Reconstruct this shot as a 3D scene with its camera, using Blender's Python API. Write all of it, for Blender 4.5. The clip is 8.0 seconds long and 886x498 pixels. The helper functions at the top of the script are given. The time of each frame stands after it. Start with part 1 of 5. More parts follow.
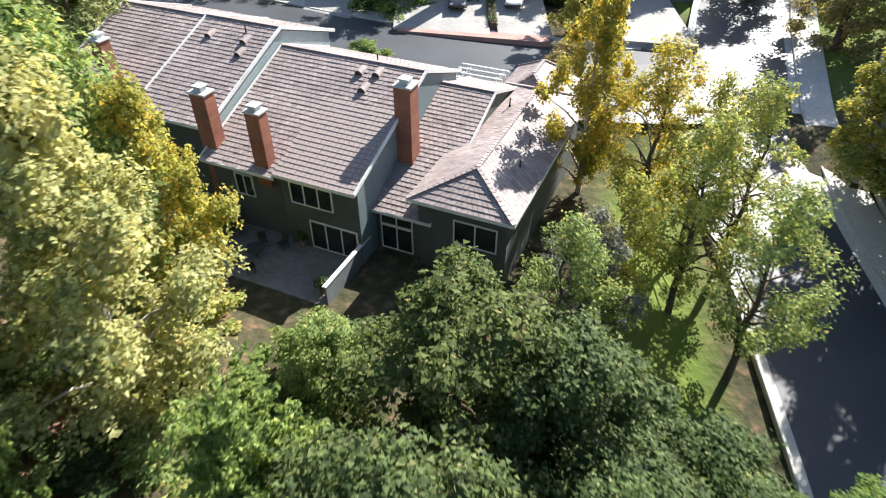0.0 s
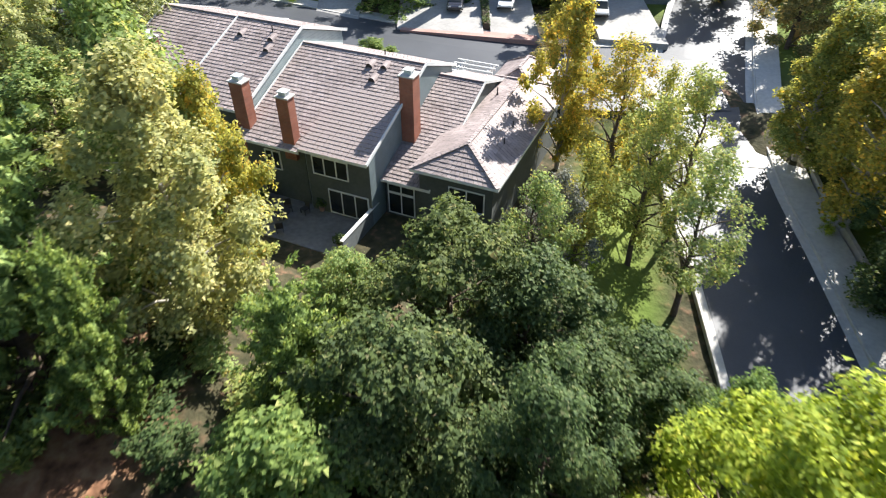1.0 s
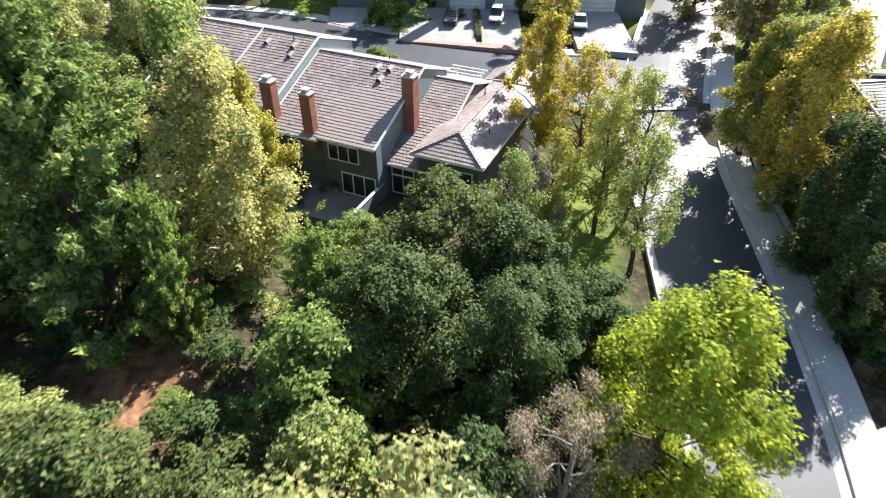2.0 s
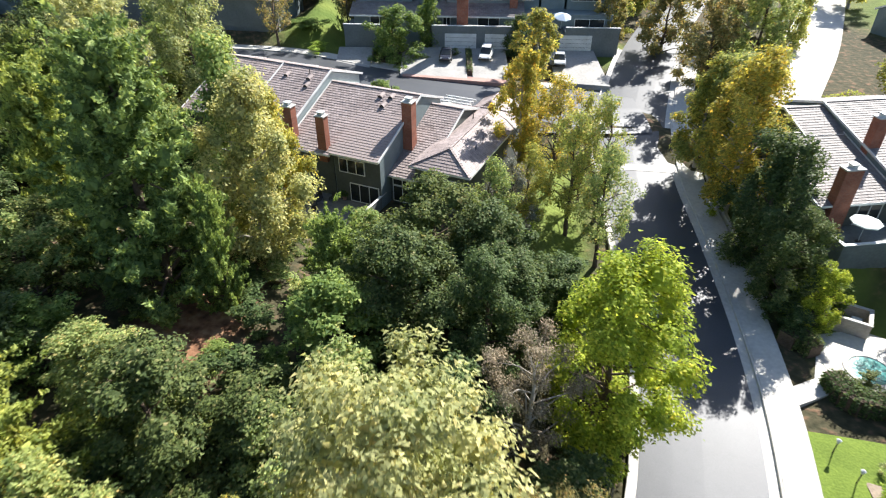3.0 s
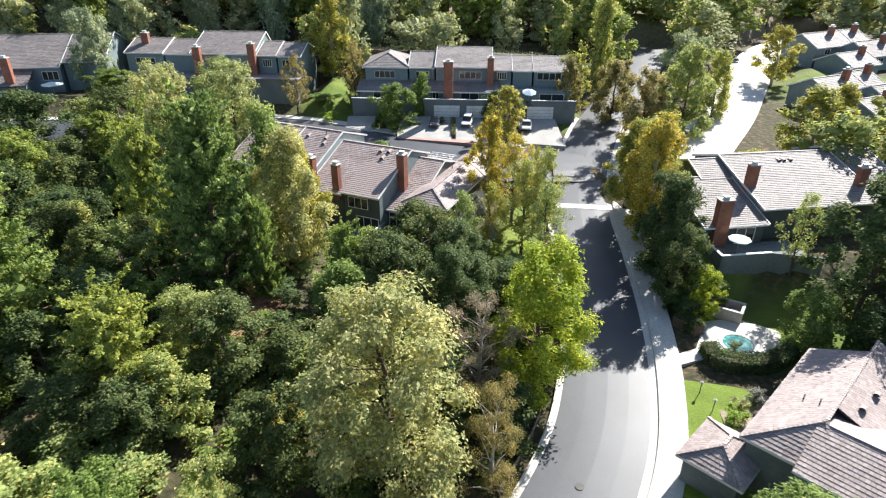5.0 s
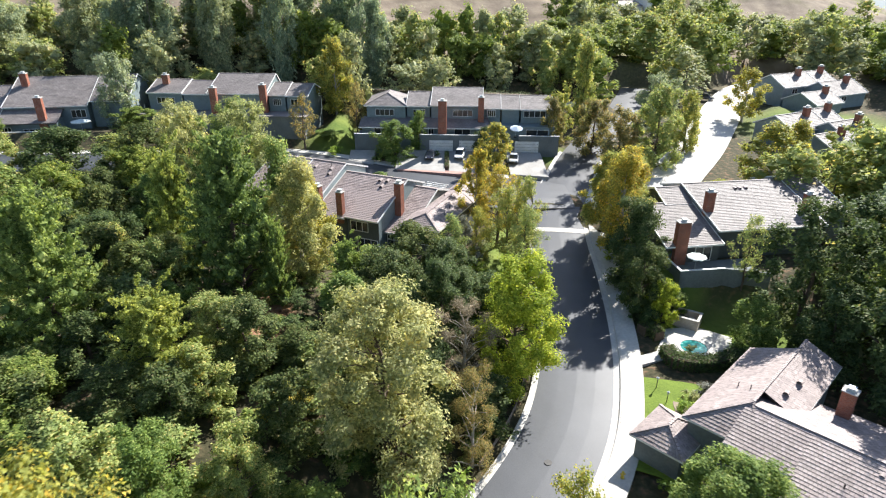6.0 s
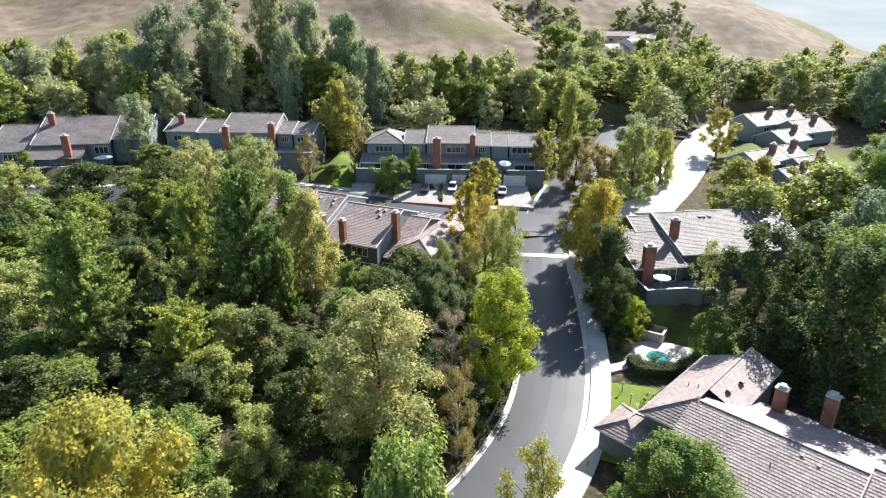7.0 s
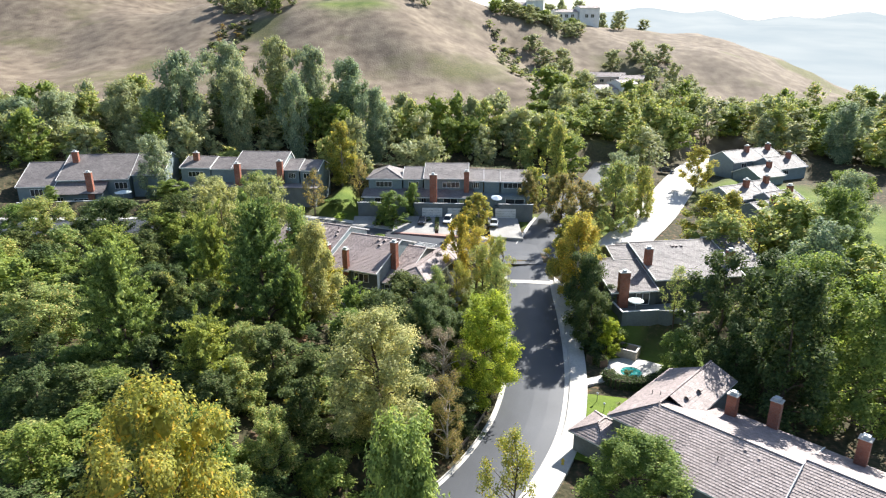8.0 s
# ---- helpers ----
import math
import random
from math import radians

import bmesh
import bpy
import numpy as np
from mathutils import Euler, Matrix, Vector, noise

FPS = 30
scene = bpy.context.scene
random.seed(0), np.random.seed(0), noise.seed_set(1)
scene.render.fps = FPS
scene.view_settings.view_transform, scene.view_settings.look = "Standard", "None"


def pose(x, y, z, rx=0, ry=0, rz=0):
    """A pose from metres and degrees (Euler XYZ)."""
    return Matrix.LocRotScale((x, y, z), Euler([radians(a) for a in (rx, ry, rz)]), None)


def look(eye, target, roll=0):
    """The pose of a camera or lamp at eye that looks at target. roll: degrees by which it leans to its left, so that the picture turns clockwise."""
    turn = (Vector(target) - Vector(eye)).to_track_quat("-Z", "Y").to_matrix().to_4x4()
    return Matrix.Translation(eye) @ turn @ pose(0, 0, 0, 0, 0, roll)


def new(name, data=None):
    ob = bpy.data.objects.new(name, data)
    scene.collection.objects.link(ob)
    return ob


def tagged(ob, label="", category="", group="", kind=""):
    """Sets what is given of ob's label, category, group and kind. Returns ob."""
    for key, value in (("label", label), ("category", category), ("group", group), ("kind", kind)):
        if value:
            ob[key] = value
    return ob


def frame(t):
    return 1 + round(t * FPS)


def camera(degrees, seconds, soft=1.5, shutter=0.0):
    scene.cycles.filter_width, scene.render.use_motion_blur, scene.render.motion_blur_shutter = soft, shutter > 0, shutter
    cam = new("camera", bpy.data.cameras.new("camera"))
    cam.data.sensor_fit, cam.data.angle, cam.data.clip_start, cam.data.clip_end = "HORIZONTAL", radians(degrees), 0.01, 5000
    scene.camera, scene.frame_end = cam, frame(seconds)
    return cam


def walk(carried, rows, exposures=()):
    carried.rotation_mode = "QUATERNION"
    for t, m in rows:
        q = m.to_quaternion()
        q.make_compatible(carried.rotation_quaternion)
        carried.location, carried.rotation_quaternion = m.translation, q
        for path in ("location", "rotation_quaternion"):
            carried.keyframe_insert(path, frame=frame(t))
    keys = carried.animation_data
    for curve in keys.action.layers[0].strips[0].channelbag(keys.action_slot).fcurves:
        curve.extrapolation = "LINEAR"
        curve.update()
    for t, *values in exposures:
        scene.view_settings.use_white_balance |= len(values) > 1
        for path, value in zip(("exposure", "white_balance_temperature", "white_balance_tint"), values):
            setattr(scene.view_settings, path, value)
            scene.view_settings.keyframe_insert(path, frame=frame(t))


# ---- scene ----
# the flight: a drone pulls back and climbs while its camera tilts up
cam = camera(71.2, 8.0, 1.1, 0.5)
METRES, EYE, TILT, LEAN, TURN = 75.0, 28.0, -39.0, 0.0, 0.0
ROWS = [
    (0.0, 0.0, 0.0, 0.0, 0.0, 0.0, -0.0),
    (0.5, 0.0014, -0.0465, -0.0161, 0.02, 0.01, -0.05),
    (1.0, 0.0038, -0.0982, -0.0355, 0.08, 0.01, -0.08),
    (1.5, 0.0069, -0.1533, -0.0577, 0.12, 0.22, -0.13),
    (3.0, 0.0191, -0.3234, -0.1379, 0.1, 4.86, -0.19),
    (3.5, 0.0255, -0.3815, -0.1651, 0.13, 6.42, -0.21),
    (4.0, 0.0331, -0.4394, -0.1931, 0.16, 8.02, -0.18),
    (4.5, 0.0409, -0.4976, -0.2209, 0.18, 9.63, -0.21),
    (6.0, 0.0653, -0.6724, -0.3033, 0.25, 14.39, -0.21),
    (6.5, 0.0743, -0.7308, -0.3307, 0.27, 15.98, -0.2),
    (7.0, 0.0833, -0.7887, -0.3581, 0.28, 17.54, -0.2),
    (7.5, 0.0913, -0.8465, -0.386, 0.3, 19.13, -0.2),
    (8.0, 0.0986, -0.9039, -0.4134, 0.34, 20.69, -0.2),
]
walk(cam, [(t, pose(0, 0, EYE, TILT, LEAN, TURN) @ pose(METRES * x, METRES * y, METRES * z, 90 + pitch, roll, yaw)) for t, x, y, z, yaw, pitch, roll in ROWS],
     exposures=[(0.0, 1.48), (1.5, 1.55), (3.5, 1.45), (8.0, 1.4)])

# ---- light ----
SUN_AZ, SUN_EL = 38.0, 39.0      # degrees: clockwise from +y, above the horizon
world = bpy.data.worlds.new("sky")
scene.world = world
world.use_nodes = True
wn = world.node_tree
sky = wn.nodes.new("ShaderNodeTexSky")
sky.sky_type = "NISHITA"
sky.sun_disc = False
sky.sun_elevation, sky.sun_rotation = radians(SUN_EL), radians(SUN_AZ)
sky.air_density, sky.dust_density, sky.ozone_density = 1.0, 0.7, 1.5
wn.nodes["Background"].inputs["Strength"].default_value = 0.078
wn.links.new(sky.outputs["Color"], wn.nodes["Background"].inputs["Color"])
sun = new("sun", bpy.data.lights.new("sun", "SUN"))
sun.data.energy, sun.data.angle, sun.data.color = 4.9, radians(0.53), (1.0, 0.97, 0.92)
_d = Vector((math.sin(radians(SUN_AZ)) * math.cos(radians(SUN_EL)), math.cos(radians(SUN_AZ)) * math.cos(radians(SUN_EL)), math.sin(radians(SUN_EL))))
sun.matrix_world = look(_d * 300, (0, 0, 0))


# ---- materials ----
def mat(name, rough=0.8, metal=0.0, spec=0.5):
    m = bpy.data.materials.new(name)
    m.use_nodes = True
    nt = m.node_tree
    b = nt.nodes["Principled BSDF"]
    b.inputs["Roughness"].default_value = rough
    b.inputs["Metallic"].default_value = metal
    b.inputs["Specular IOR Level"].default_value = spec
    return m, nt, b


def node(nt, kind, **vals):
    n = nt.nodes.new(kind)
    for k, v in vals.items():
        n.inputs[k].default_value = v
    return n


def noise_fac(nt, scale, detail=4.0, coords="Object"):
    tc = nt.nodes.new("ShaderNodeTexCoord")
    n = node(nt, "ShaderNodeTexNoise", Scale=scale, Detail=detail)
    nt.links.new(tc.outputs[coords], n.inputs["Vector"])
    return n.outputs["Fac"]


def ramp(nt, fac, stops):
    r = nt.nodes.new("ShaderNodeValToRGB")
    while len(r.color_ramp.elements) < len(stops):
        r.color_ramp.elements.new(0.5)
    for e, (p, c) in zip(r.color_ramp.elements, stops):
        e.position, e.color = p, (*c, 1)
    nt.links.new(fac, r.inputs["Fac"])
    return r.outputs["Color"]


def mix(nt, fac, a, b, kind="MIX"):
    m = nt.nodes.new("ShaderNodeMix")
    m.data_type, m.blend_type = "RGBA", kind
    for sock, v in ((m.inputs[0], fac), (m.inputs[6], a), (m.inputs[7], b)):
        if isinstance(v, (int, float)):
            sock.default_value = v
        elif isinstance(v, tuple):
            sock.default_value = (*v, 1)
        else:
            nt.links.new(v, sock)
    return m.outputs[2]


def bump(nt, b, fac, strength, dist):
    n = node(nt, "ShaderNodeBump", Strength=strength, Distance=dist)
    nt.links.new(fac, n.inputs["Height"])
    nt.links.new(n.outputs["Normal"], b.inputs["Normal"])


def surface(name, dark, light, scale=3.0, big=0.25, rough=0.85, relief=0.3, dist=0.02, spec=0.4, per_object=0.0, island=0.0):
    """Two scales of mottling between a dark and a light tone, with fine relief."""
    m, nt, b = mat(name, rough, 0.0, spec)
    f1, f2 = noise_fac(nt, scale, 6), noise_fac(nt, big, 3)
    c1 = ramp(nt, f1, [(0.3, dark), (0.7, light)])
    c2 = ramp(nt, f2, [(0.3, tuple(0.72 * v for v in dark)), (0.7, light)])
    c = mix(nt, 0.45, c1, c2)
    if per_object or island:
        src = nt.nodes.new("ShaderNodeNewGeometry").outputs["Random Per Island"] if island else nt.nodes.new("ShaderNodeObjectInfo").outputs["Random"]
        amt = per_object or island
        v = ramp(nt, src, [(0.0, (1 - amt,) * 3), (1.0, (1 + amt * 0.4,) * 3)])
        c = mix(nt, 1.0, c, v, "MULTIPLY")
    nt.links.new(c, b.inputs["Base Color"])
    bump(nt, b, f1, relief, dist)
    return m


def leaf_material(name, dark, light, dry, dry_amount=0.1, trans=0.35):
    """Leaves: tone by leaf, tint by tree, light coming through."""
    dark = tuple(v * 1.5 for v in dark)
    m, nt, b = mat(name, 0.65, 0.0, 0.15)
    isl = nt.nodes.new("ShaderNodeNewGeometry").outputs["Random Per Island"]
    obj = nt.nodes.new("ShaderNodeObjectInfo").outputs["Random"]
    c = ramp(nt, isl, [(0.0, dark), (1.0 - dry_amount, light), (1.0, dry)])
    patch = ramp(nt, noise_fac(nt, 0.55, 3), [(0.35, (0.85, 0.92, 0.82)), (0.65, (1.28, 1.24, 1.12))])
    c = mix(nt, 1.0, c, patch, "MULTIPLY")
    fine = ramp(nt, noise_fac(nt, 6.0, 3), [(0.3, (0.72, 0.74, 0.72)), (0.7, (1.28, 1.26, 1.22))])
    c = mix(nt, 1.0, c, fine, "MULTIPLY")
    tint = ramp(nt, obj, [(0.0, (0.82, 0.9, 0.85)), (0.5, (1.0, 1.0, 1.0)), (1.0, (1.18, 1.06, 0.85))])
    c = mix(nt, 1.0, c, tint, "MULTIPLY")
    c = mix(nt, 1.0, c, (1.08, 1.04, 1.34), "MULTIPLY")
    nt.links.new(c, b.inputs["Base Color"])
    tr = nt.nodes.new("ShaderNodeBsdfTranslucent")
    warm = mix(nt, 1.0, c, (1.28, 1.22, 0.85), "MULTIPLY")
    nt.links.new(warm, tr.inputs["Color"])
    ms = node(nt, "ShaderNodeMixShader", Fac=trans)
    out = nt.nodes["Material Output"]
    nt.links.new(b.outputs[0], ms.inputs[1])
    nt.links.new(tr.outputs[0], ms.inputs[2])
    nt.links.new(ms.outputs[0], out.inputs["Surface"])
    return m


def siding_material(name, base, pitch=0.2, axis="Z"):
    """Painted lap boarding: a lap every pitch metres."""
    m, nt, b = mat(name, 0.6, 0.0, 0.4)
    tc = nt.nodes.new("ShaderNodeTexCoord")
    w = node(nt, "ShaderNodeTexWave", Scale=0.314 / pitch)
    w.wave_type, w.bands_direction, w.wave_profile = "BANDS", axis, "SAW"
    nt.links.new(tc.outputs["Object"], w.inputs["Vector"])
    f = noise_fac(nt, 1.2, 5)
    c = ramp(nt, f, [(0.3, tuple(0.82 * v for v in base)), (0.7, base)])
    line = ramp(nt, w.outputs["Fac"], [(0.0, (0.55, 0.55, 0.55)), (0.12, (1, 1, 1))])
    nt.links.new(mix(nt, 1.0, c, line, "MULTIPLY"), b.inputs["Base Color"])
    bump(nt, b, w.outputs["Fac"], 0.6, 0.02)
    return m


def brick_material():
    m, nt, b = mat("chimney_brick", 0.85, 0.0, 0.3)
    tc = nt.nodes.new("ShaderNodeTexCoord")
    mp = nt.nodes.new("ShaderNodeMapping")
    mp.inputs["Rotation"].default_value = (radians(90), 0, 0)
    nt.links.new(tc.outputs["Object"], mp.inputs["Vector"])
    bk = node(nt, "ShaderNodeTexBrick", Scale=1.0)
    bk.inputs["Brick Width"].default_value, bk.inputs["Row Height"].default_value, bk.inputs["Mortar Size"].default_value = 0.22, 0.075, 0.008
    bk.inputs["Color1"].default_value, bk.inputs["Color2"].default_value, bk.inputs["Mortar"].default_value = (0.24, 0.075, 0.045, 1), (0.34, 0.115, 0.065, 1), (0.3, 0.2, 0.16, 1)
    nt.links.new(mp.outputs[0], bk.inputs["Vector"])
    c = mix(nt, 1.0, bk.outputs["Color"], ramp(nt, noise_fac(nt, 0.9, 4), [(0.3, (0.75,) * 3), (0.7, (1.1,) * 3)]), "MULTIPLY")
    nt.links.new(c, b.inputs["Base Color"])
    bump(nt, b, bk.outputs["Fac"], -0.4, 0.01)
    return m


def glass_material():
    m, nt, b = mat("window_glass", 0.06, 0.0, 0.6)
    c = ramp(nt, noise_fac(nt, 0.5, 2), [(0.3, (0.012, 0.014, 0.015)), (0.75, (0.05, 0.055, 0.05))])
    nt.links.new(c, b.inputs["Base Color"])
    return m


TILE = surface("roof_tile", (0.25, 0.197, 0.186), (0.40, 0.33, 0.31), 2.2, 0.3, 0.7, 0.4, 0.02, 0.5, island=0.22)
TILE_GREY = surface("roof_tile_grey", (0.172, 0.15, 0.143), (0.272, 0.243, 0.232), 2.2, 0.3, 0.7, 0.4, 0.02, 0.5, island=0.2)
TRIM = surface("white_trim", (0.62, 0.62, 0.6), (0.8, 0.8, 0.78), 2.0, 0.4, 0.5, 0.1, 0.005)
SIDING = siding_material("grey_blue_siding", (0.2, 0.25, 0.26), 0.2)
SIDING_LIGHT = siding_material("pale_grey_siding", (0.34, 0.40, 0.40), 0.26)
STUCCO = surface("grey_stucco", (0.13, 0.145, 0.145), (0.2, 0.22, 0.22), 4, 0.4, 0.9, 0.3, 0.01)
STUCCO_DARK = surface("dark_green_grey_stucco", (0.075, 0.085, 0.08), (0.11, 0.12, 0.115), 4, 0.4, 0.9, 0.3, 0.01)
STUCCO_BEIGE = surface("beige_stucco", (0.45, 0.36, 0.3), (0.6, 0.5, 0.42), 4, 0.4, 0.9, 0.3, 0.01)
BRICK = brick_material()
CONCRETE = surface("pale_concrete", (0.42, 0.4, 0.37), (0.6, 0.575, 0.53), 3, 0.2, 0.85, 0.3, 0.01)
DRIVE = surface("driveway_concrete", (0.27, 0.26, 0.245), (0.4, 0.385, 0.36), 3, 0.3, 0.85, 0.3, 0.01)
# patio concrete: the shade lying on it is put into this darker grey
PATIO_SHADED = surface("shaded_patio", (0.13, 0.125, 0.12), (0.24, 0.23, 0.22), 3, 0.5, 0.9, 0.3, 0.01)
PAVER = surface("red_paver", (0.3, 0.17, 0.14), (0.42, 0.26, 0.22), 5, 0.5, 0.85)
ASPHALT_OLD = surface("asphalt_grey", (0.04, 0.044, 0.053), (0.08, 0.085, 0.095), 14, 0.15, 0.5, 0.4, 0.01, 0.4)
LAWN = surface("lawn_green", (0.09, 0.14, 0.02), (0.19, 0.26, 0.04), 6, 0.35, 0.9, 0.8, 0.05, 0.2)
METAL = surface("galvanised_metal", (0.4, 0.43, 0.44), (0.62, 0.65, 0.65), 3, 0.8, 0.45, 0.1, 0.004)
DARK = surface("dark_metal", (0.03, 0.028, 0.028), (0.06, 0.055, 0.05), 4, 0.8, 0.6, 0.1, 0.004)
GLASS = glass_material()
BARK = surface("brown_bark", (0.07, 0.05, 0.035), (0.16, 0.12, 0.09), 8, 0.8, 0.95, 0.8, 0.03, 0.2)
BARK_PALE = surface("pale_bark", (0.28, 0.25, 0.21), (0.5, 0.46, 0.4), 5, 0.7, 0.9, 0.6, 0.02, 0.2)
WOOD = surface("weathered_wood", (0.2, 0.15, 0.11), (0.36, 0.29, 0.22), 6, 0.6, 0.9)
STONE = surface("tan_stone", (0.3, 0.25, 0.2), (0.48, 0.42, 0.35), 5, 0.8, 0.9)


def ground_material():
    m, nt, b = mat("hill_ground", 0.95, 0.0, 0.2)
    f1, f2, f3 = noise_fac(nt, 1.3, 8), noise_fac(nt, 0.022, 7), noise_fac(nt, 0.16, 8)
    dirt = ramp(nt, f1, [(0.3, (0.035, 0.036, 0.018)), (0.55, (0.07, 0.062, 0.034)), (0.74, (0.2, 0.115, 0.072))])
    dry = ramp(nt, f3, [(0.28, (0.115, 0.088, 0.064)), (0.5, (0.185, 0.145, 0.106)), (0.75, (0.275, 0.226, 0.16))])
    scrub = ramp(nt, f1, [(0.3, (0.075, 0.085, 0.03)), (0.7, (0.17, 0.16, 0.06))])
    hill = mix(nt, ramp(nt, f2, [(0.53, (0, 0, 0)), (0.66, (0.8, 0.8, 0.8))]), dry, scrub)
    at = nt.nodes.new("ShaderNodeAttribute")
    at.attribute_name = "open_grass"
    lw = nt.nodes.new("ShaderNodeAttribute")
    lw.attribute_name = "lawn"
    be = nt.nodes.new("ShaderNodeAttribute")
    be.attribute_name = "bare_earth"
    red = ramp(nt, f1, [(0.3, (0.1, 0.05, 0.03)), (0.5, (0.24, 0.12, 0.068)), (0.7, (0.36, 0.22, 0.13))])
    soil = mix(nt, be.outputs["Fac"], mix(nt, at.outputs["Fac"], dirt, hill), red)
    grass = ramp(nt, f3, [(0.3, (0.075, 0.12, 0.02)), (0.7, (0.17, 0.21, 0.045))])
    nt.links.new(mix(nt, lw.outputs["Fac"], soil, grass), b.inputs["Base Color"])
    bump(nt, b, f1, 0.8, 0.25)
    return m


GROUND = ground_material()
LEAF = {
    "oak": leaf_material("oak_leaves", (0.03, 0.048, 0.018), (0.122, 0.168, 0.052), (0.23, 0.225, 0.1), 0.1, 0.36),
    "sycamore": leaf_material("sycamore_leaves", (0.088, 0.125, 0.036), (0.351, 0.414, 0.142), (0.595, 0.468, 0.164), 0.14, 0.45),
    "gold": leaf_material("golden_leaves", (0.12, 0.132, 0.035), (0.42, 0.41, 0.09), (0.66, 0.45, 0.085), 0.2, 0.52),
    "rust": leaf_material("rust_leaves", (0.089, 0.089, 0.037), (0.320, 0.282, 0.098), (0.476, 0.302, 0.114), 0.28, 0.45),
    "lime": leaf_material("lime_leaves", (0.089, 0.141, 0.019), (0.357, 0.457, 0.068), (0.501, 0.518, 0.094), 0.15, 0.5),
    "pine": leaf_material("pine_needles", (0.05, 0.082, 0.026), (0.205, 0.285, 0.08), (0.36, 0.42, 0.12), 0.15, 0.36),
    "young_pine": leaf_material("young_pine_needles", (0.075, 0.11, 0.03), (0.28, 0.355, 0.1), (0.43, 0.47, 0.14), 0.2, 0.45),
    "pale": leaf_material("pale_olive_leaves", (0.125, 0.145, 0.06), (0.41, 0.44, 0.19), (0.56, 0.52, 0.23), 0.2, 0.46),
    "grey": leaf_material("grey_brown_twigs", (0.075, 0.07, 0.052), (0.25, 0.24, 0.185), (0.36, 0.33, 0.26), 0.2, 0.25),
    "green": leaf_material("fresh_green_leaves", (0.06, 0.1, 0.025), (0.235, 0.31, 0.078), (0.4, 0.42, 0.13), 0.1, 0.46),
    # grey-green leaves, paled further so that distance haze sits in the colour
    "far": leaf_material("hazed_far_leaves", (0.11, 0.145, 0.085), (0.32, 0.385, 0.225), (0.46, 0.44, 0.25), 0.12, 0.38),
}


# ---- building helpers ----
def part(name, data, material, parent=None, label=""):
    """Links one mesh (a bmesh, or verts and faces) as an object under a thing or a part."""
    if isinstance(data, bmesh.types.BMesh):
        me = bpy.data.meshes.new(name)
        data.to_mesh(me)
        data.free()
    elif isinstance(data, tuple):
        me = bpy.data.meshes.new(name)
        me.from_pydata(data[0], [], data[1])
        me.update()
    else:
        me = data
    if material and not me.materials:
        me.materials.append(material)
    ob = new(name, me)
    if parent:
        ob.parent = parent
    if label:
        ob["label"] = label
    return ob


def thing(name, m, label, category, group="", kind=""):
    ob = new(name)
    ob.matrix_basis = m
    ob.empty_display_size = 0.3
    return tagged(ob, label, category, group, kind)


def add_box(bm, x0, x1, y0, y1, z0, z1, bev=0.0):
    r = bmesh.ops.create_cube(bm, size=1.0, matrix=Matrix.Translation(((x0 + x1) / 2, (y0 + y1) / 2, (z0 + z1) / 2)) @ Matrix.Diagonal((x1 - x0, y1 - y0, z1 - z0, 1)))
    if bev:
        edges = {e for v in r["verts"] for e in v.link_edges}
        bmesh.ops.bevel(bm, geom=list(edges), offset=bev, segments=1, affect="EDGES")


def box(x0, x1, y0, y1, z0, z1, bev=0.0):
    bm = bmesh.new()
    add_box(bm, x0, x1, y0, y1, z0, z1, bev)
    return bm


def beam(p, q, w, h):
    """A straight bar from p to q, w wide and h high."""
    p, q = Vector(p), Vector(q)
    d = q - p
    bm = bmesh.new()
    bmesh.ops.create_cube(bm, size=1.0, matrix=Matrix.Translation((p + q) / 2) @ d.to_track_quat("X", "Z").to_matrix().to_4x4() @ Matrix.Diagonal((d.length, w, h, 1)))
    return bm


def cyl(bm, p, q, r0, r1, n=8):
    p, q = Vector(p), Vector(q)
    d = q - p
    bmesh.ops.create_cone(bm, cap_ends=True, segments=n, radius1=r0, radius2=r1, depth=d.length,
                          matrix=Matrix.Translation((p + q) / 2) @ d.to_track_quat("Z", "Y").to_matrix().to_4x4())


# ---- the lie of the land ----
def spline(pts, step=1.2):
    """A smooth line through the points, in even steps."""
    p = np.array([2 * np.array(pts[0]) - np.array(pts[1]), *pts, 2 * np.array(pts[-1]) - np.array(pts[-2])], float)
    out = []
    for i in range(1, len(p) - 2):
        n = max(2, int(np.linalg.norm(p[i + 1] - p[i]) / step))
        for k in range(n):
            t = k / n
            out.append(0.5 * (2 * p[i] + (p[i + 1] - p[i - 1]) * t + (2 * p[i - 1] - 5 * p[i] + 4 * p[i + 1] - p[i + 2]) * t * t
                              + (3 * p[i] - p[i - 1] - 3 * p[i + 1] + p[i + 2]) * t ** 3))
    out.append(p[-2])
    return np.array(out)


MAIN = spline([(-6.5, -62, -3.0), (-5.8, -48, -2.6), (-4.4, -36.5, -2.2), (1.0, -25.6, -1.8), (10.5, -15.5, -1.2), (16.6, -5.5, -0.6), (19.7, 4, 0.0), (21.4, 14, 0.8), (22.4, 26, 2.0), (22.8, 36, 3.3), (24.4, 46, 4.6), (27.6, 56, 5.7), (32, 68, 6.8), (38, 81, 7.5), (49.5, 104, 8.4), (60, 130, 9.5)])
SIDE = spline([(26.5, 54.5, 5.5), (14, 54.2, 5.7), (2, 57.0, 5.9), (-12, 62.4, 6.3), (-24, 66.3, 7), (-40, 65.5, 7.8), (-56, 61.5, 8.4), (-85, 59.5, 8.5), (-130, 58, 9)])
EAST = spline([(37.5, 44, 5.0), (42.5, 50, 6.0), (48, 58, 6.8), (57, 72, 7.4), (66, 88, 8.3), (77, 108, 9), (90, 128, 9.5), (110, 150, 9)])
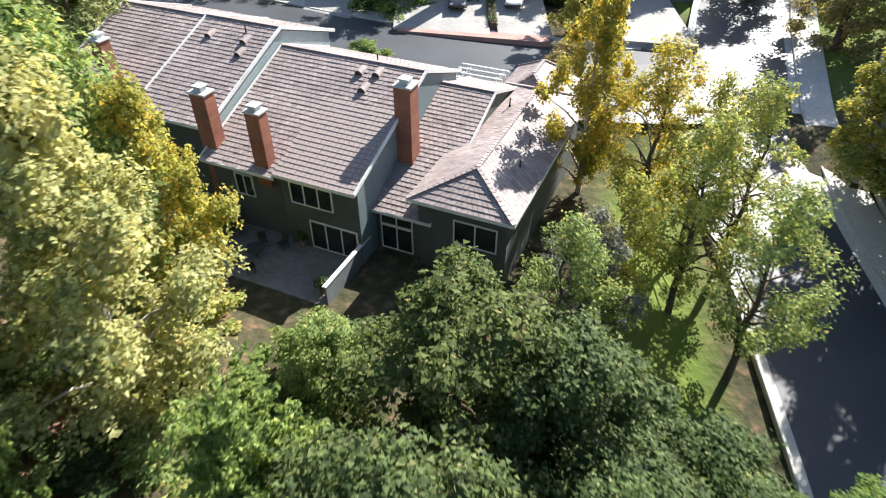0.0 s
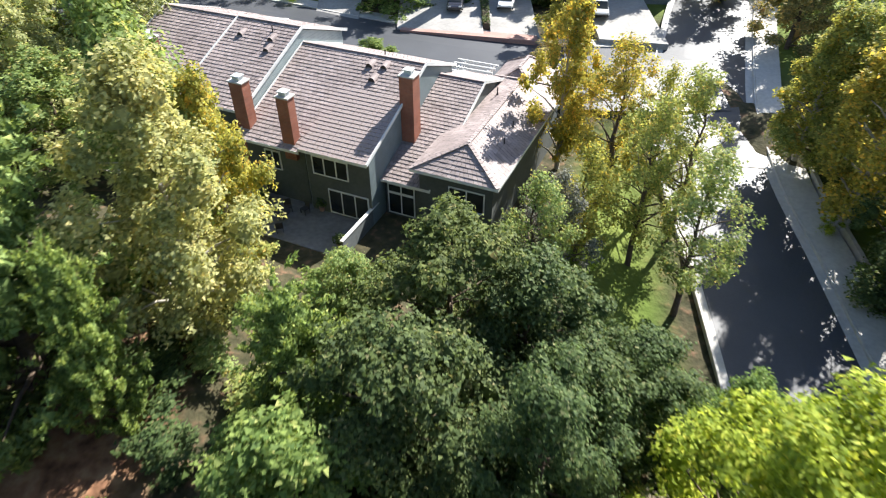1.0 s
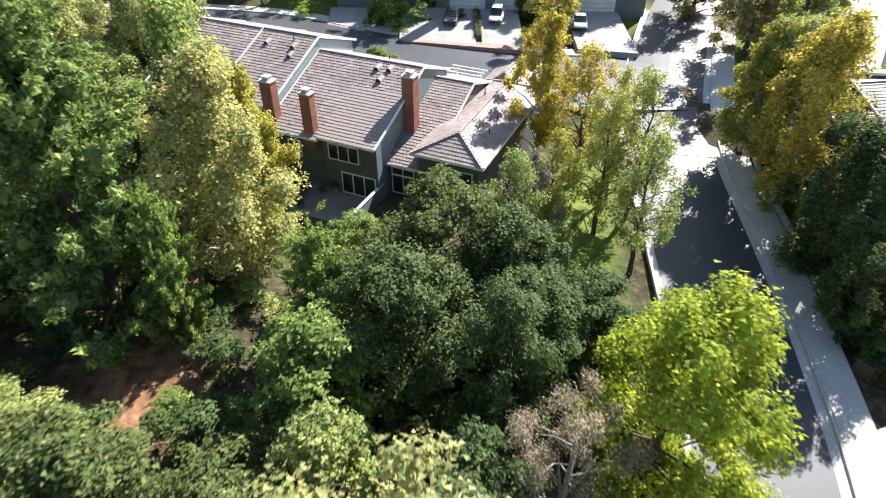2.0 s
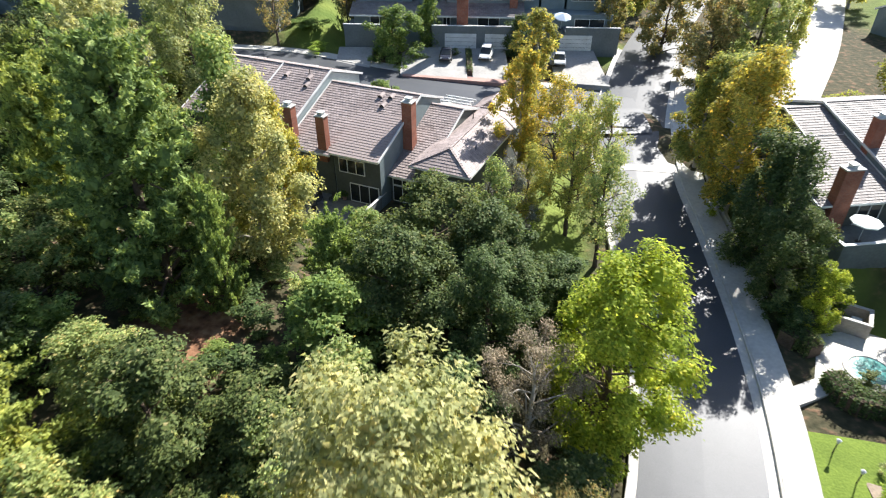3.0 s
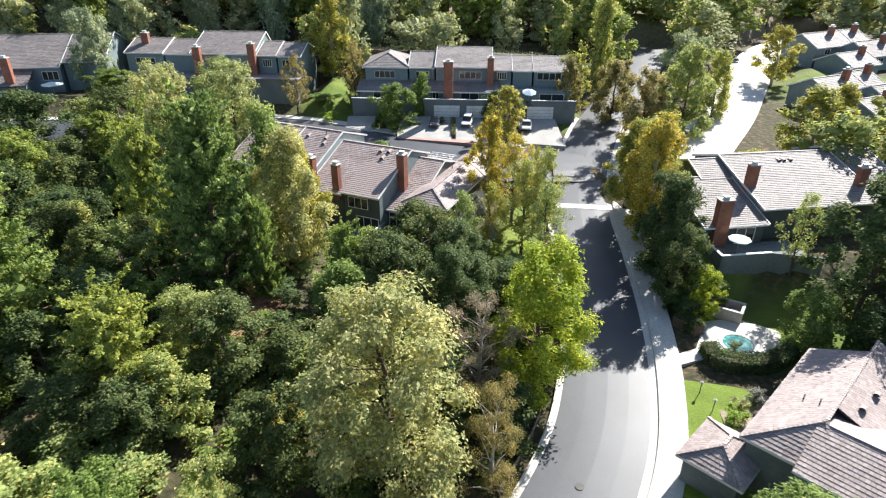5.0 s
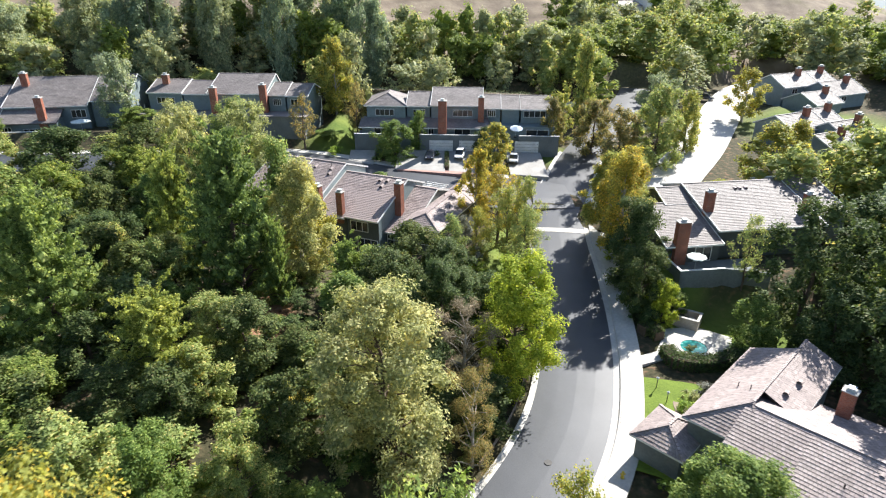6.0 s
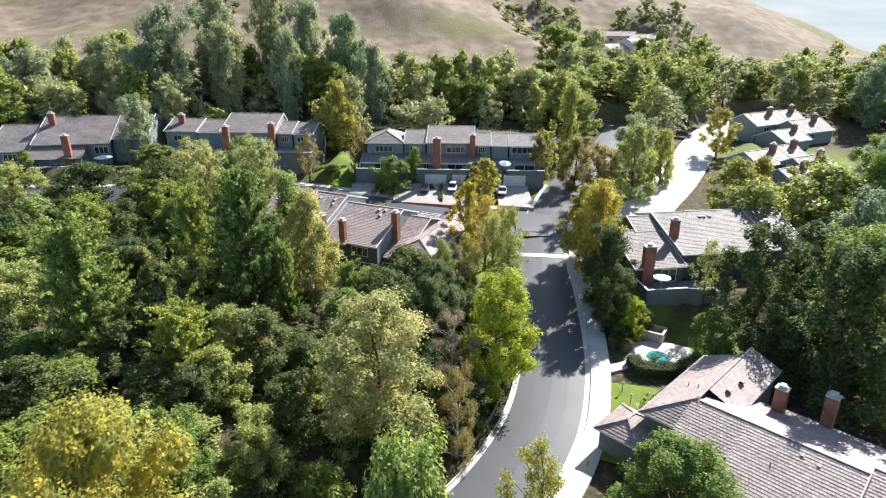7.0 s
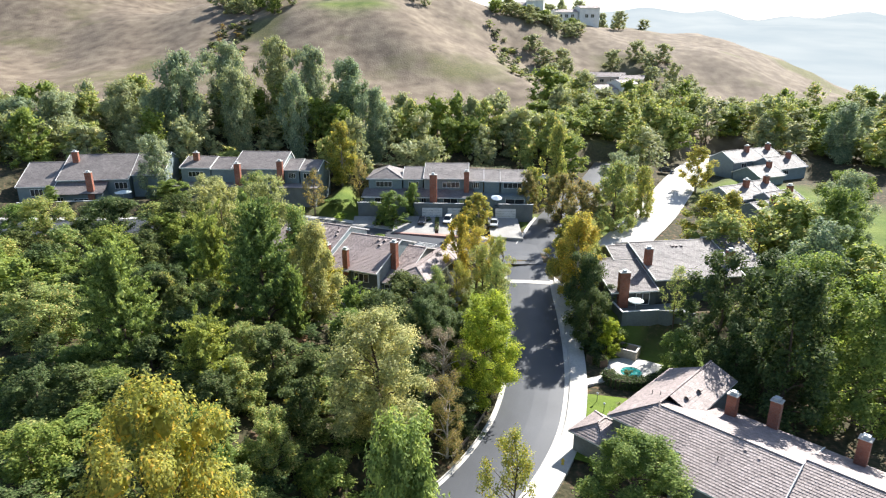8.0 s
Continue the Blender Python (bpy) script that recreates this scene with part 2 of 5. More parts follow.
UPPER = spline([(-170, 118, 15), (-110, 113, 14), (-60, 109, 13.2), (-20, 106, 12.6), (20, 104, 11.5), (40, 103, 10.2)])
ROADS = [(MAIN, 4.7), (SIDE, 3.6), (EAST, 5.0), (UPPER, 3.2)]
PADS = [  # level building plots: x, y, half sizes, turn, height
    (-7.0, 37.0, 18.0, 11.0, -24, 3.0), (40, -10, 20, 9, -45, -0.4), (45.9, 31.2, 12.5, 11.5, 8, 4.8), (7, 80, 22, 12.5, -3, 6.3),
    (-43, 88, 19, 9, -4, 8.0), (-83, 84, 16, 9, 8, 10.0), (103, 112, 14, 12, 25, 9.0), (84, 73, 11, 10, 25, 7.6), (35.5, 10.0, 6, 4.5, 10, 0.15),
]


def land(x, y):
    """Height of the ground at arrays x, y."""
    x, y = np.asarray(x, float), np.asarray(y, float)
    z = np.interp(y, [-300, -120, -60, -25, 4, 23, 36, 64, 90, 130, 300, 600, 1200, 2400], [-14, -6, -3.5, -2, 0, 1.5, 3.2, 6.7, 9, 12, 16, 8, -30, -60])
    left = np.clip(np.interp(y, [-60, -5, 30, 45], [-20, 10, 17, 14]) - x, 0, 40)
    z = z + np.interp(left, [0, 6, 25, 40], [0, 2.2, 6.5, 7.0]) * np.interp(y, [-60, -20, 12, 26, 60], [1, 1, 0.75, 0.2, 0])
    z = z + np.clip(-x - 20, 0, 120) * 0.03 * np.interp(y, [20, 60], [0, 1])
    z = z + 74 * np.exp(-((x + 245) / 110) ** 2 / 2 - ((y - 430) / 135) ** 2 / 2)
    z = z + 50 * np.exp(-((x + 42) / 60) ** 2 / 2 - ((y - 335) / 100) ** 2 / 2)
    z = z + 43 * np.exp(-((x - 118) / 112) ** 2 / 2 - ((y - 380) / 70) ** 2 / 2)
    z = z - 40 * np.clip((x - 180) / 300, 0, 1) * np.clip((y - 60) / 200, 0, 1)
    hill = np.clip((y - 140) / 80, 0, 1)
    z = z + hill * 2.2 * (np.sin(x * 0.045 + np.sin(y * 0.03) * 2) + np.sin(y * 0.06 + x * 0.02) + 0.4 * np.sin(x * 0.13 + y * 0.04))
    for px, py, hx, hy, turn, pz in PADS:
        c, s = math.cos(radians(turn)), math.sin(radians(turn))
        a, b = (x - px) * c + (y - py) * s, -(x - px) * s + (y - py) * c
        d = np.hypot(np.clip(np.abs(a) - hx, 0, None), np.clip(np.abs(b) - hy, 0, None))
        w = np.clip(1 - d / 5.0, 0, 1)
        z = z + (pz - z) * w * w * (3 - 2 * w)
    for line, half in ROADS:
        keep = (x > line[:, 0].min() - 14) & (x < line[:, 0].max() + 14) & (y > line[:, 1].min() - 14) & (y < line[:, 1].max() + 14)
        if not np.any(keep):
            continue
        xs, ys = np.atleast_1d(x)[np.atleast_1d(keep)], np.atleast_1d(y)[np.atleast_1d(keep)]
        d2 = (xs[:, None] - line[None, ::2, 0]) ** 2 + (ys[:, None] - line[None, ::2, 1]) ** 2
        i = d2.argmin(1)
        d = np.sqrt(d2[np.arange(len(i)), i])
        w = np.clip(1 - (d - half - 3.2) / 4.0, 0, 1)
        zz = np.atleast_1d(z).copy()
        k = np.flatnonzero(np.atleast_1d(keep))
        zz[k] += (line[::2, 2][i] - 0.3 - zz[k]) * w * w * (3 - 2 * w)
        z = zz if np.ndim(x) else zz[0]
    return z


def land1(x, y):
    return float(land(np.array([x]), np.array([y]))[0])


def graded(lo, hi, step, reach, grow):
    mid = list(np.arange(lo, hi + step, step))
    up, s = [mid[-1]], step
    while up[-1] < reach:
        s *= grow
        up.append(up[-1] + s)
    dn, s = [mid[0]], step
    while dn[-1] > -reach:
        s *= grow
        dn.append(dn[-1] - s)
    return np.array(dn[:0:-1] + mid + up[1:])


gx, gy = graded(-100, 120, 2.0, 3200, 1.10), graded(-80, 130, 2.0, 3600, 1.07)
GX, GY = np.meshgrid(gx, gy)
GZ = land(GX.ravel(), GY.ravel())
nx, ny = len(gx), len(gy)
idx = np.arange(nx * ny).reshape(ny, nx)
quads = np.stack([idx[:-1, :-1], idx[:-1, 1:], idx[1:, 1:], idx[1:, :-1]], -1).reshape(-1, 4)
gme = bpy.data.meshes.new("ground")
gme.from_pydata(np.stack([GX.ravel(), GY.ravel(), GZ], 1).tolist(), [], quads.tolist())
at = gme.attributes.new("open_grass", "FLOAT", "POINT")
at.data.foreach_set("value", np.clip((GY.ravel() - 122) / 25, 0, 1).astype(np.float32))
LAWNS = [(13, 28, 3.6, 17, -8), (34.5, 24, 5.5, 17, 0), (42, 11, 11, 7, 0), (-42, 262, 26, 8, 0), (108, 52, 22, 34, 15), (27, 70, 5, 6, 0), (-18, 80, 9, 12, 0), (47, 66, 3, 9, -30), (39.5, 63, 5, 17, -24), (90, 85, 20, 20, 0)]
lawn = np.zeros(nx * ny)
for lx, ly, rx, ry, turn in LAWNS:
    c, s = math.cos(radians(turn)), math.sin(radians(turn))
    a, b = (GX.ravel() - lx) * c + (GY.ravel() - ly) * s, -(GX.ravel() - lx) * s + (GY.ravel() - ly) * c
    lawn = np.maximum(lawn, np.clip(2.2 - 2 * np.hypot(a / rx, b / ry), 0, 1))
at2 = gme.attributes.new("lawn", "FLOAT", "POINT")
at2.data.foreach_set("value", lawn.astype(np.float32))
at3 = gme.attributes.new("bare_earth", "FLOAT", "POINT")
at3.data.foreach_set("value", np.clip(2.2 - 2 * np.hypot((GX.ravel() + 16.6) / 4.0, (GY.ravel() - 9.0) / 9.0), 0, 1).astype(np.float32))
gme.polygons.foreach_set("use_smooth", [True] * len(gme.polygons))
tagged(part("ground", gme, GROUND), "brown earth and dry grass hillside ground", "ground", kind="structure")


def ribbon(name, line, profile, material, lift=0.0, t0=0.0, t1=1.0):
    """A strip along a line; profile: (sideways offset to the right, height) from left to right."""
    n = len(line)
    ln = line[int(t0 * (n - 1)):int(t1 * (n - 1)) + 1]
    tan = np.gradient(ln[:, :2], axis=0)
    tan /= np.linalg.norm(tan, axis=1)[:, None]
    nor = np.stack([tan[:, 1], -tan[:, 0]], 1)
    k = len(profile)
    v = [(x + nor[i, 0] * o, y + nor[i, 1] * o, z + h + lift) for i, (x, y, z) in enumerate(ln) for o, h in profile]
    f = [(i * k + j, i * k + j + 1, (i + 1) * k + j + 1, (i + 1) * k + j) for i in range(len(ln) - 1) for j in range(k - 1)]
    return part(name, (v, [q[::-1] for q in f]), material)


tagged(ribbon("road", MAIN, [(-4.2, -0.05), (-2, 0.02), (0, 0.05), (2, 0.02), (4.0, -0.05)], ASPHALT_OLD), "grey asphalt residential road curving downhill", "road", kind="structure")
tagged(ribbon("road", SIDE, [(-9.5, -0.9), (-6.5, -0.25), (-3.6, -0.04), (0, 0.05), (3.6, -0.04)], ASPHALT_OLD, 0.012), "grey asphalt side street", "road", kind="structure")
tagged(ribbon("road", EAST, [(-5.0, -0.04), (0, 0.05), (5.0, -0.04)], CONCRETE, 0.02), "sunlit pale street between trees", "road", kind="structure")
tagged(ribbon("road", UPPER, [(-3.2, -0.04), (0, 0.05), (3.2, -0.04)], CONCRETE, 0.02), "pale road along the foot of the hill", "road", kind="structure")
tagged(ribbon("gutter", MAIN, [(4.0, -0.052), (4.71, -0.075)], CONCRETE, 0, 0.0, 0.72), "pale concrete gutter", "road", kind="structure")
tagged(ribbon("gutter", MAIN, [(-4.71, -0.075), (-4.2, -0.052)], CONCRETE, 0, 0.0, 0.68), "pale concrete gutter", "road", kind="structure")
KERB = [(0.0, -0.3), (0.0, 0.1), (0.03, 0.13), (0.15, 0.13), (0.18, 0.1), (0.18, -0.3)]
tagged(ribbon("kerb", MAIN, [(4.7 + o, h) for o, h in KERB], CONCRETE, 0, 0.0, 0.72), "pale concrete kerb", "kerb", kind="structure")
tagged(ribbon("kerb", MAIN, [(-4.7 - o, h) for o, h in KERB][::-1], CONCRETE, 0, 0.0, 0.68), "pale concrete kerb", "kerb", kind="structure")
tagged(ribbon("pavement", MAIN, [(4.9, -0.3), (4.9, 0.11), (7.2, 0.16), (7.2, -0.3)], CONCRETE, 0, 0.0, 0.7), "sunlit pale concrete pavement", "pavement", kind="structure")
tagged(ribbon("pavement", SIDE, [(3.65, -0.3), (3.65, 0.12), (5.6, 0.15), (5.6, -0.3)], CONCRETE, 0, 0.05, 1.0), "pale concrete pavement", "pavement", kind="structure")
tagged(ribbon("crosswalk", MAIN[np.argmin(abs(MAIN[:, 1] - 37.3)):np.argmin(abs(MAIN[:, 1] - 37.3)) + 2], [(-4.6, -0.04), (-2, 0.04), (0, 0.07), (2, 0.04), (4.6, -0.04)], CONCRETE, 0.008), "pale concrete strip across the road", "road", kind="structure")


# ---- houses ----
def tiles(rng, el, er, tr, tl, row=0.36, wide=0.33, gap=0.012):
    """Overlapping roof tiles on the plane between eave and top edge: verts, faces."""
    el, er, tr, tl = (np.array(p, float) for p in (el, er, tr, tl))
    n = np.cross(er - el, (tl + tr) / 2 - el)
    n /= np.linalg.norm(n)
    if n[2] < 0:
        n = -n
    rows = max(2, int(np.linalg.norm((tl + tr - el - er) / 2) / row))
    v, f = [], []
    for i in range(rows):
        s0, s1 = i / rows - 0.1 / rows, (i + 1) / rows
        a0, b0 = el + (tl - el) * max(s0, 0), er + (tr - er) * max(s0, 0)
        a1, b1 = el + (tl - el) * s1, er + (tr - er) * s1
        m = max(1, int(np.linalg.norm(b0 - a0) / wide))
        off = (i % 2) * 0.5 / m
        for j in range(m + (1 if off else 0)):
            u0, u1 = max(0, j / m - off), min(1, (j + 1) / m - off)
            g = gap / max(0.1, np.linalg.norm(b0 - a0))
            h = 0.055 + rng.uniform(-0.012, 0.012)
            p, q = a0 + (b0 - a0) * (u0 + g), a0 + (b0 - a0) * (u1 - g)
            r, s = a1 + (b1 - a1) * (u1 - g), a1 + (b1 - a1) * (u0 + g)
            k = len(v)
            v += [p, q, p + n * h, q + n * (h + rng.uniform(-0.006, 0.006)), r + n * 0.012, s + n * 0.012]
            f += [(k + 2, k + 3, k + 4, k + 5), (k, k + 1, k + 3, k + 2)]
    return [tuple(p) for p in v], f


def slab(el, er, tr, tl, th=0.16):
    pts = [Vector(p) for p in (el, er, tr, tl)]
    bm = bmesh.new()
    top = [bm.verts.new(p - Vector((0, 0, 0.01))) for p in pts]
    low = [bm.verts.new(p - Vector((0, 0, th))) for p in pts]
    if (pts[2] - pts[3]).length < 1e-4:
        top[3:], low[3:] = [], []
    bm.faces.new(top)
    bm.faces.new(low[::-1])
    for i in range(len(top)):
        j = (i + 1) % len(top)
        bm.faces.new((top[i], low[i], low[j], top[j]))
    bmesh.ops.recalc_face_normals(bm, faces=bm.faces)
    return bm


def roof_plane(house, el, er, tr, tl, tile, seed, wide=0.33, row=0.36, loose=0):
    """A roof slope: a deck with overlapping tiles; the lowest loose courses are tiles of their own."""
    deck = part("roof", slab(el, er, tr, tl), DARK, house)
    skip = 0.0
    if loose:
        rows = max(2, int((Vector(tl) - Vector(el)).length / row))
        skip = loose / rows
        LOOSE.append((deck, el, er, tr, tl, tile, loose, rows, wide))
    v, f = tiles(random.Random(seed), *(tuple(Vector(p).lerp(Vector(q), skip)) for p, q in ((el, tl), (er, tr))), tr, tl, row, wide)
    part("roof_tiles", (v, f), tile, deck)["kind"] = "stuff"
    return deck


LOOSE = []


def lay_loose_tiles():
    """The nearest courses, tile by tile, all on one shared mesh."""
    for deck, el, er, tr, tl, tile, loose, rows, wide in LOOSE:
        el, er, tr, tl = (Vector(p) for p in (el, er, tr, tl))
        along, up = (er - el).normalized(), (tl - el).normalized()
        n = along.cross(up).normalized()
        m, step = max(1, int((er - el).length / wide)), (tl - el).length / rows
        w = (er - el).length / m
        me = bpy.data.meshes.new("roof_tile")
        me.from_pydata([(0.012, -0.03, 0), (w - 0.012, -0.03, 0), (0.012, -0.03, 0.055), (w - 0.012, -0.03, 0.055), (w - 0.012, step, 0.014), (0.012, step, 0.014)], [],
                       [(2, 3, 4, 5), (0, 1, 3, 2), (0, 2, 5), (1, 4, 3)])
        me.materials.append(tile)
        rng = random.Random(77)
        basis = Matrix((along, up, n)).transposed().to_4x4()
        for i in range(loose):
            for j in range(m):
                ob = part("roof_tile", me, None, deck)
                ob.matrix_local = Matrix.Translation(el + up * (step * i) + along * (w * (j + rng.uniform(-0.02, 0.02))) + n * rng.uniform(0, 0.008)) @ basis


def gable(house, a0, a1, bf, br, bb, zf, zr, zb, zg, wall, tile, seed=1, over=0.5, wide=0.33, trim=True, side_wall=None, row=0.36, rakes=(1, 1), loose=0):
    """A pitched roof with its ridge along a: front eave bf, ridge br, rear eave bb; walls below it down to zg."""
    roof_plane(house, (a0, bf, zf), (a1, bf, zf), (a1, br, zr), (a0, br, zr), tile, seed, wide, row, loose)
    if bb > br:
        roof_plane(house, (a1, bb, zb), (a0, bb, zb), (a0, br, zr), (a1, br, zr), tile, seed + 1, wide, row)
    sf, sb = (zr - zf) / (br - bf), (zr - zb) / max(0.1, bb - br)
    prof = [(bf + over, zg), (bf + over, zf + sf * over - 0.18), (br, zr - 0.2), (bb - over, zb + sb * over - 0.18), (bb - over, zg)]
    bm = bmesh.new()
    i0, i1 = a0 + 0.18, a1 - 0.18
    va = [bm.verts.new((i0, b, z)) for b, z in prof]
    vb = [bm.verts.new((i1, b, z)) for b, z in prof]
    bm.faces.new(va)
    bm.faces.new(vb[::-1])
    for i in range(5):
        j = (i + 1) % 5
        bm.faces.new((va[i], vb[i], vb[j], va[j]))
    bmesh.ops.recalc_face_normals(bm, faces=bm.faces)
    part("wall", bm, wall, house)
    if side_wall:
        for s in (i0 - 0.02, i1 + 0.02):
            bm = bmesh.new()
            vs = [bm.verts.new((s + dx, b, z - 0.02)) for dx in (-0.015, 0.015) for b, z in prof]
            bm.faces.new(vs[:5])
            bm.faces.new(vs[9:4:-1])
            for i in range(5):
                j = (i + 1) % 5
                bm.faces.new((vs[i], vs[j], vs[5 + j], vs[5 + i]))
            bmesh.ops.recalc_face_normals(bm, faces=bm.faces)
            part("side_boarding", bm, side_wall, house, "pale lap boarding")
    if trim:
        part("fascia", beam((a0, bf - 0.03, zf - 0.07), (a1, bf - 0.03, zf - 0.07), 0.05, 0.2), TRIM, house, "white eave board")
        for a in [v for v, on in zip((a0, a1), rakes) if on]:
            part("rake_board", beam((a, bf - 0.02, zf + 0.0), (a, br, zr + 0.0), 0.09, 0.24), TRIM, house, "white rake board")
            if bb > br:
                part("rake_board", beam((a, bb + 0.02, zb + 0.0), (a, br, zr + 0.0), 0.09, 0.24), TRIM, house, "white rake board")
        part("ridge_cap", beam((a0, br, zr + 0.06), (a1, br, zr + 0.06), 0.28, 0.07), tile, house)


def hip_line(house, p, q, tile, step=0.34):
    """A row of ridge tiles, each a small raised saddle, joined along the line."""
    p, q = Vector(p), Vector(q)
    n = max(2, int((q - p).length / step))
    bm = bmesh.new()
    m3 = (q - p).to_track_quat("X", "Z").to_matrix().to_4x4()
    for i in range(n):
        c = p + (q - p) * ((i + 0.5) / n)
        bmesh.ops.create_cube(bm, size=1.0, matrix=Matrix.Translation(c + Vector((0, 0, 0.07))) @ m3 @ pose(0, 0, 0, 0, 4, 0) @ Matrix.Diagonal((step * 0.96, 0.26, 0.09, 1)))
    part("ridge_cap", bm, tile, house)["kind"] = "stuff"


def hip(house, a0, a1, b0, b1, ze, zr, wall, tile, seed=5, zg=0.0, wide=0.33, over=0.5, rows=0.36):
    """A hipped roof over the rectangle, ridge along its longer side."""
    la, lb = a1 - a0, b1 - b0
    if lb >= la:
        r0, r1 = ((a0 + a1) / 2, b0 + la / 2 * 0.85, zr), ((a0 + a1) / 2, b1 - la / 2 * 0.85, zr)
        c = [(a0, b0, ze), (a1, b0, ze), (a1, b1, ze), (a0, b1, ze)]
        sides = [(c[0], c[1], r0, r0), (c[1], c[2], r1, r0), (c[2], c[3], r1, r1), (c[3], c[0], r0, r1)]
        ends = [(c[0], r0), (c[1], r0), (c[2], r1), (c[3], r1), (r0, r1)]
    else:
        r0, r1 = (a0 + lb / 2 * 0.85, (b0 + b1) / 2, zr), (a1 - lb / 2 * 0.85, (b0 + b1) / 2, zr)
        c = [(a0, b0, ze), (a1, b0, ze), (a1, b1, ze), (a0, b1, ze)]
        sides = [(c[0], c[1], r1, r0), (c[1], c[2], r1, r1), (c[2], c[3], r0, r1), (c[3], c[0], r0, r0)]
        ends = [(c[0], r0), (c[1], r1), (c[2], r1), (c[3], r0), (r0, r1)]
    for k, (el, er, tr, tl) in enumerate(sides):
        roof_plane(house, el, er, tr, tl, tile, seed + k, wide, rows)
        part("fascia", beam(Vector(el) - Vector((0, 0, 0.08)), Vector(er) - Vector((0, 0, 0.08)), 0.07, 0.2), TRIM, house, "white eave board")
    for p, q in ends:
        hip_line(house, p, q, tile)
    part("wall", box(a0 + over, a1 - over, b0 + over, b1 - over, zg, ze - 0.05), wall, house)


def window(house, a, b, z, w, h, bars=1, face="front", glass=None, transom=0.0):
    """A framed window with panes, on a wall that faces -b (front), +b (rear), +a (right) or -a (left)."""
    m = {"front": pose(a, b, z), "rear": pose(a, b, z, 0, 0, 180), "right": pose(a, b, z, 0, 0, 90), "left": pose(a, b, z, 0, 0, -90)}[face]
    bm = bmesh.new()
    f = 0.08
    for x0, x1, z0, z1 in [(-w / 2, w / 2, 0, f), (-w / 2, w / 2, h - f, h), (-w / 2, -w / 2 + f, f, h - f), (w / 2 - f, w / 2, f, h - f)] \
            + [(-w / 2 + w * (i + 1) / (bars + 1) - f / 2, -w / 2 + w * (i + 1) / (bars + 1) + f / 2, f, h - f) for i in range(bars)] \
            + ([(-w / 2 + f, w / 2 - f, transom, transom + 0.18)] if transom else []):
        add_box(bm, x0, x1, -0.07, 0.05, z0, z1)
    fr = part("window_frame", bm, TRIM, house, "white window frame")
    fr.matrix_local = m
    for i in range(bars + 1):
        x0, x1 = -w / 2 + w * i / (bars + 1), -w / 2 + w * (i + 1) / (bars + 1)
        part("pane", box(x0 + f / 2, x1 - f / 2, -0.02, 0.0, f / 2, h - f / 2), glass or GLASS, fr)


def chimney(house, a, b, z0, z1, w=1.05, d=0.85):
    bm = bmesh.new()
    add_box(bm, a - w / 2, a + w / 2, b - d / 2, b + d / 2, z0, z1, 0.015)
    ch = part("chimney", bm, BRICK, house, "red brick chimney")
    part("chimney_cap", box(a - w / 2 - 0.08, a + w / 2 + 0.08, b - d / 2 - 0.08, b + d / 2 + 0.08, z1, z1 + 0.12, 0.02), CONCRETE, ch, "pale mortar cap")
    bm = box(a - 0.28, a + 0.28, b - 0.26, b + 0.26, z1 + 0.12, z1 + 0.36)
    add_box(bm, a - 0.36, a + 0.36, b - 0.34, b + 0.34, z1 + 0.4, z1 + 0.47, 0.01)
    part("flue_cover", bm, METAL, ch, "galvanised flue cover")


def vent_hood(house, a, b, z, slope, s=1.0):
    bm = bmesh.new()
    n = 8
    v = [(a + 0.26 * s * math.cos(math.pi * i / n), -0.3 * s, 0.3 * s * math.sin(math.pi * i / n)) for i in range(n + 1)]
    f0 = [bm.verts.new((x, b + y, z + h + slope * y)) for x, y, h in v]
    f1 = [bm.verts.new((x, b + 0.45 * s, z + h * 0.35 + slope * 0.45 * s)) for x, y, h in v]
    for i in range(n):
        bm.faces.new((f0[i], f0[i + 1], f1[i + 1], f1[i]))
    bm.faces.new(f1)
    bmesh.ops.recalc_face_normals(bm, faces=bm.faces)
    hood = part("vent_hood", bm, TILE, house)
    # a dark sheet across the mouth stands in for the shade inside
    bm = bmesh.new()
    bm.faces.new([bm.verts.new((x, b + y + 0.06, z + h * 0.9 + slope * y)) for x, y, h in v])
    part("vent_shade", bm, DARK, hood, "dark sheet for the shade in the vent mouth")


def vent_pipe(house, a, b, z, h=0.55, r=0.05):
    bm = bmesh.new()
    cyl(bm, (a, b, z - 0.1), (a, b, z + h), r, r)
    cyl(bm, (a, b, z - 0.1), (a, b, z + 0.1), r * 2.2, r * 1.1)
    part("vent_pipe", bm, DARK, house)


GROUP_H = "townhouses"
# the townhouse row that the flight starts over
ha = thing("townhouse", pose(-5.0, 28.9, 0, 0, 0, -24), "grey two-storey townhouse row with brown tile roofs", "house", GROUP_H)
gable(ha, -5.6, 0.0, 0.0, 9.7, 15.5, 8.45, 12.0, 9.8, 3.0, STUCCO_DARK, TILE, 11, 0.55, side_wall=SIDING, rakes=(0, 1), loose=18)
gable(ha, -11.2, -5.62, 0.1, 9.9, 15.5, 8.1, 11.9, 9.8, 3.0, STUCCO_DARK, TILE, 21, 0.8, side_wall=None, rakes=(1, 0))
gable(ha, -17.5, -11.2, 1.2, 10.0, 16.5, 9.6, 13.1, 10.8, 3.0, STUCCO_DARK, TILE, 31, 0.6, side_wall=SIDING_LIGHT)
gable(ha, -25.5, -17.6, 1.2, 10.0, 16.5, 9.55, 13.05, 10.8, 3.0, STUCCO_DARK, TILE, 41, 0.6, side_wall=SIDING_LIGHT)
gable(ha, -0.2, 3.8, 2.0, 12.5, 18.0, 6.2, 10.1, 8.2, 3.0, STUCCO_DARK, TILE, 51, 0.4)
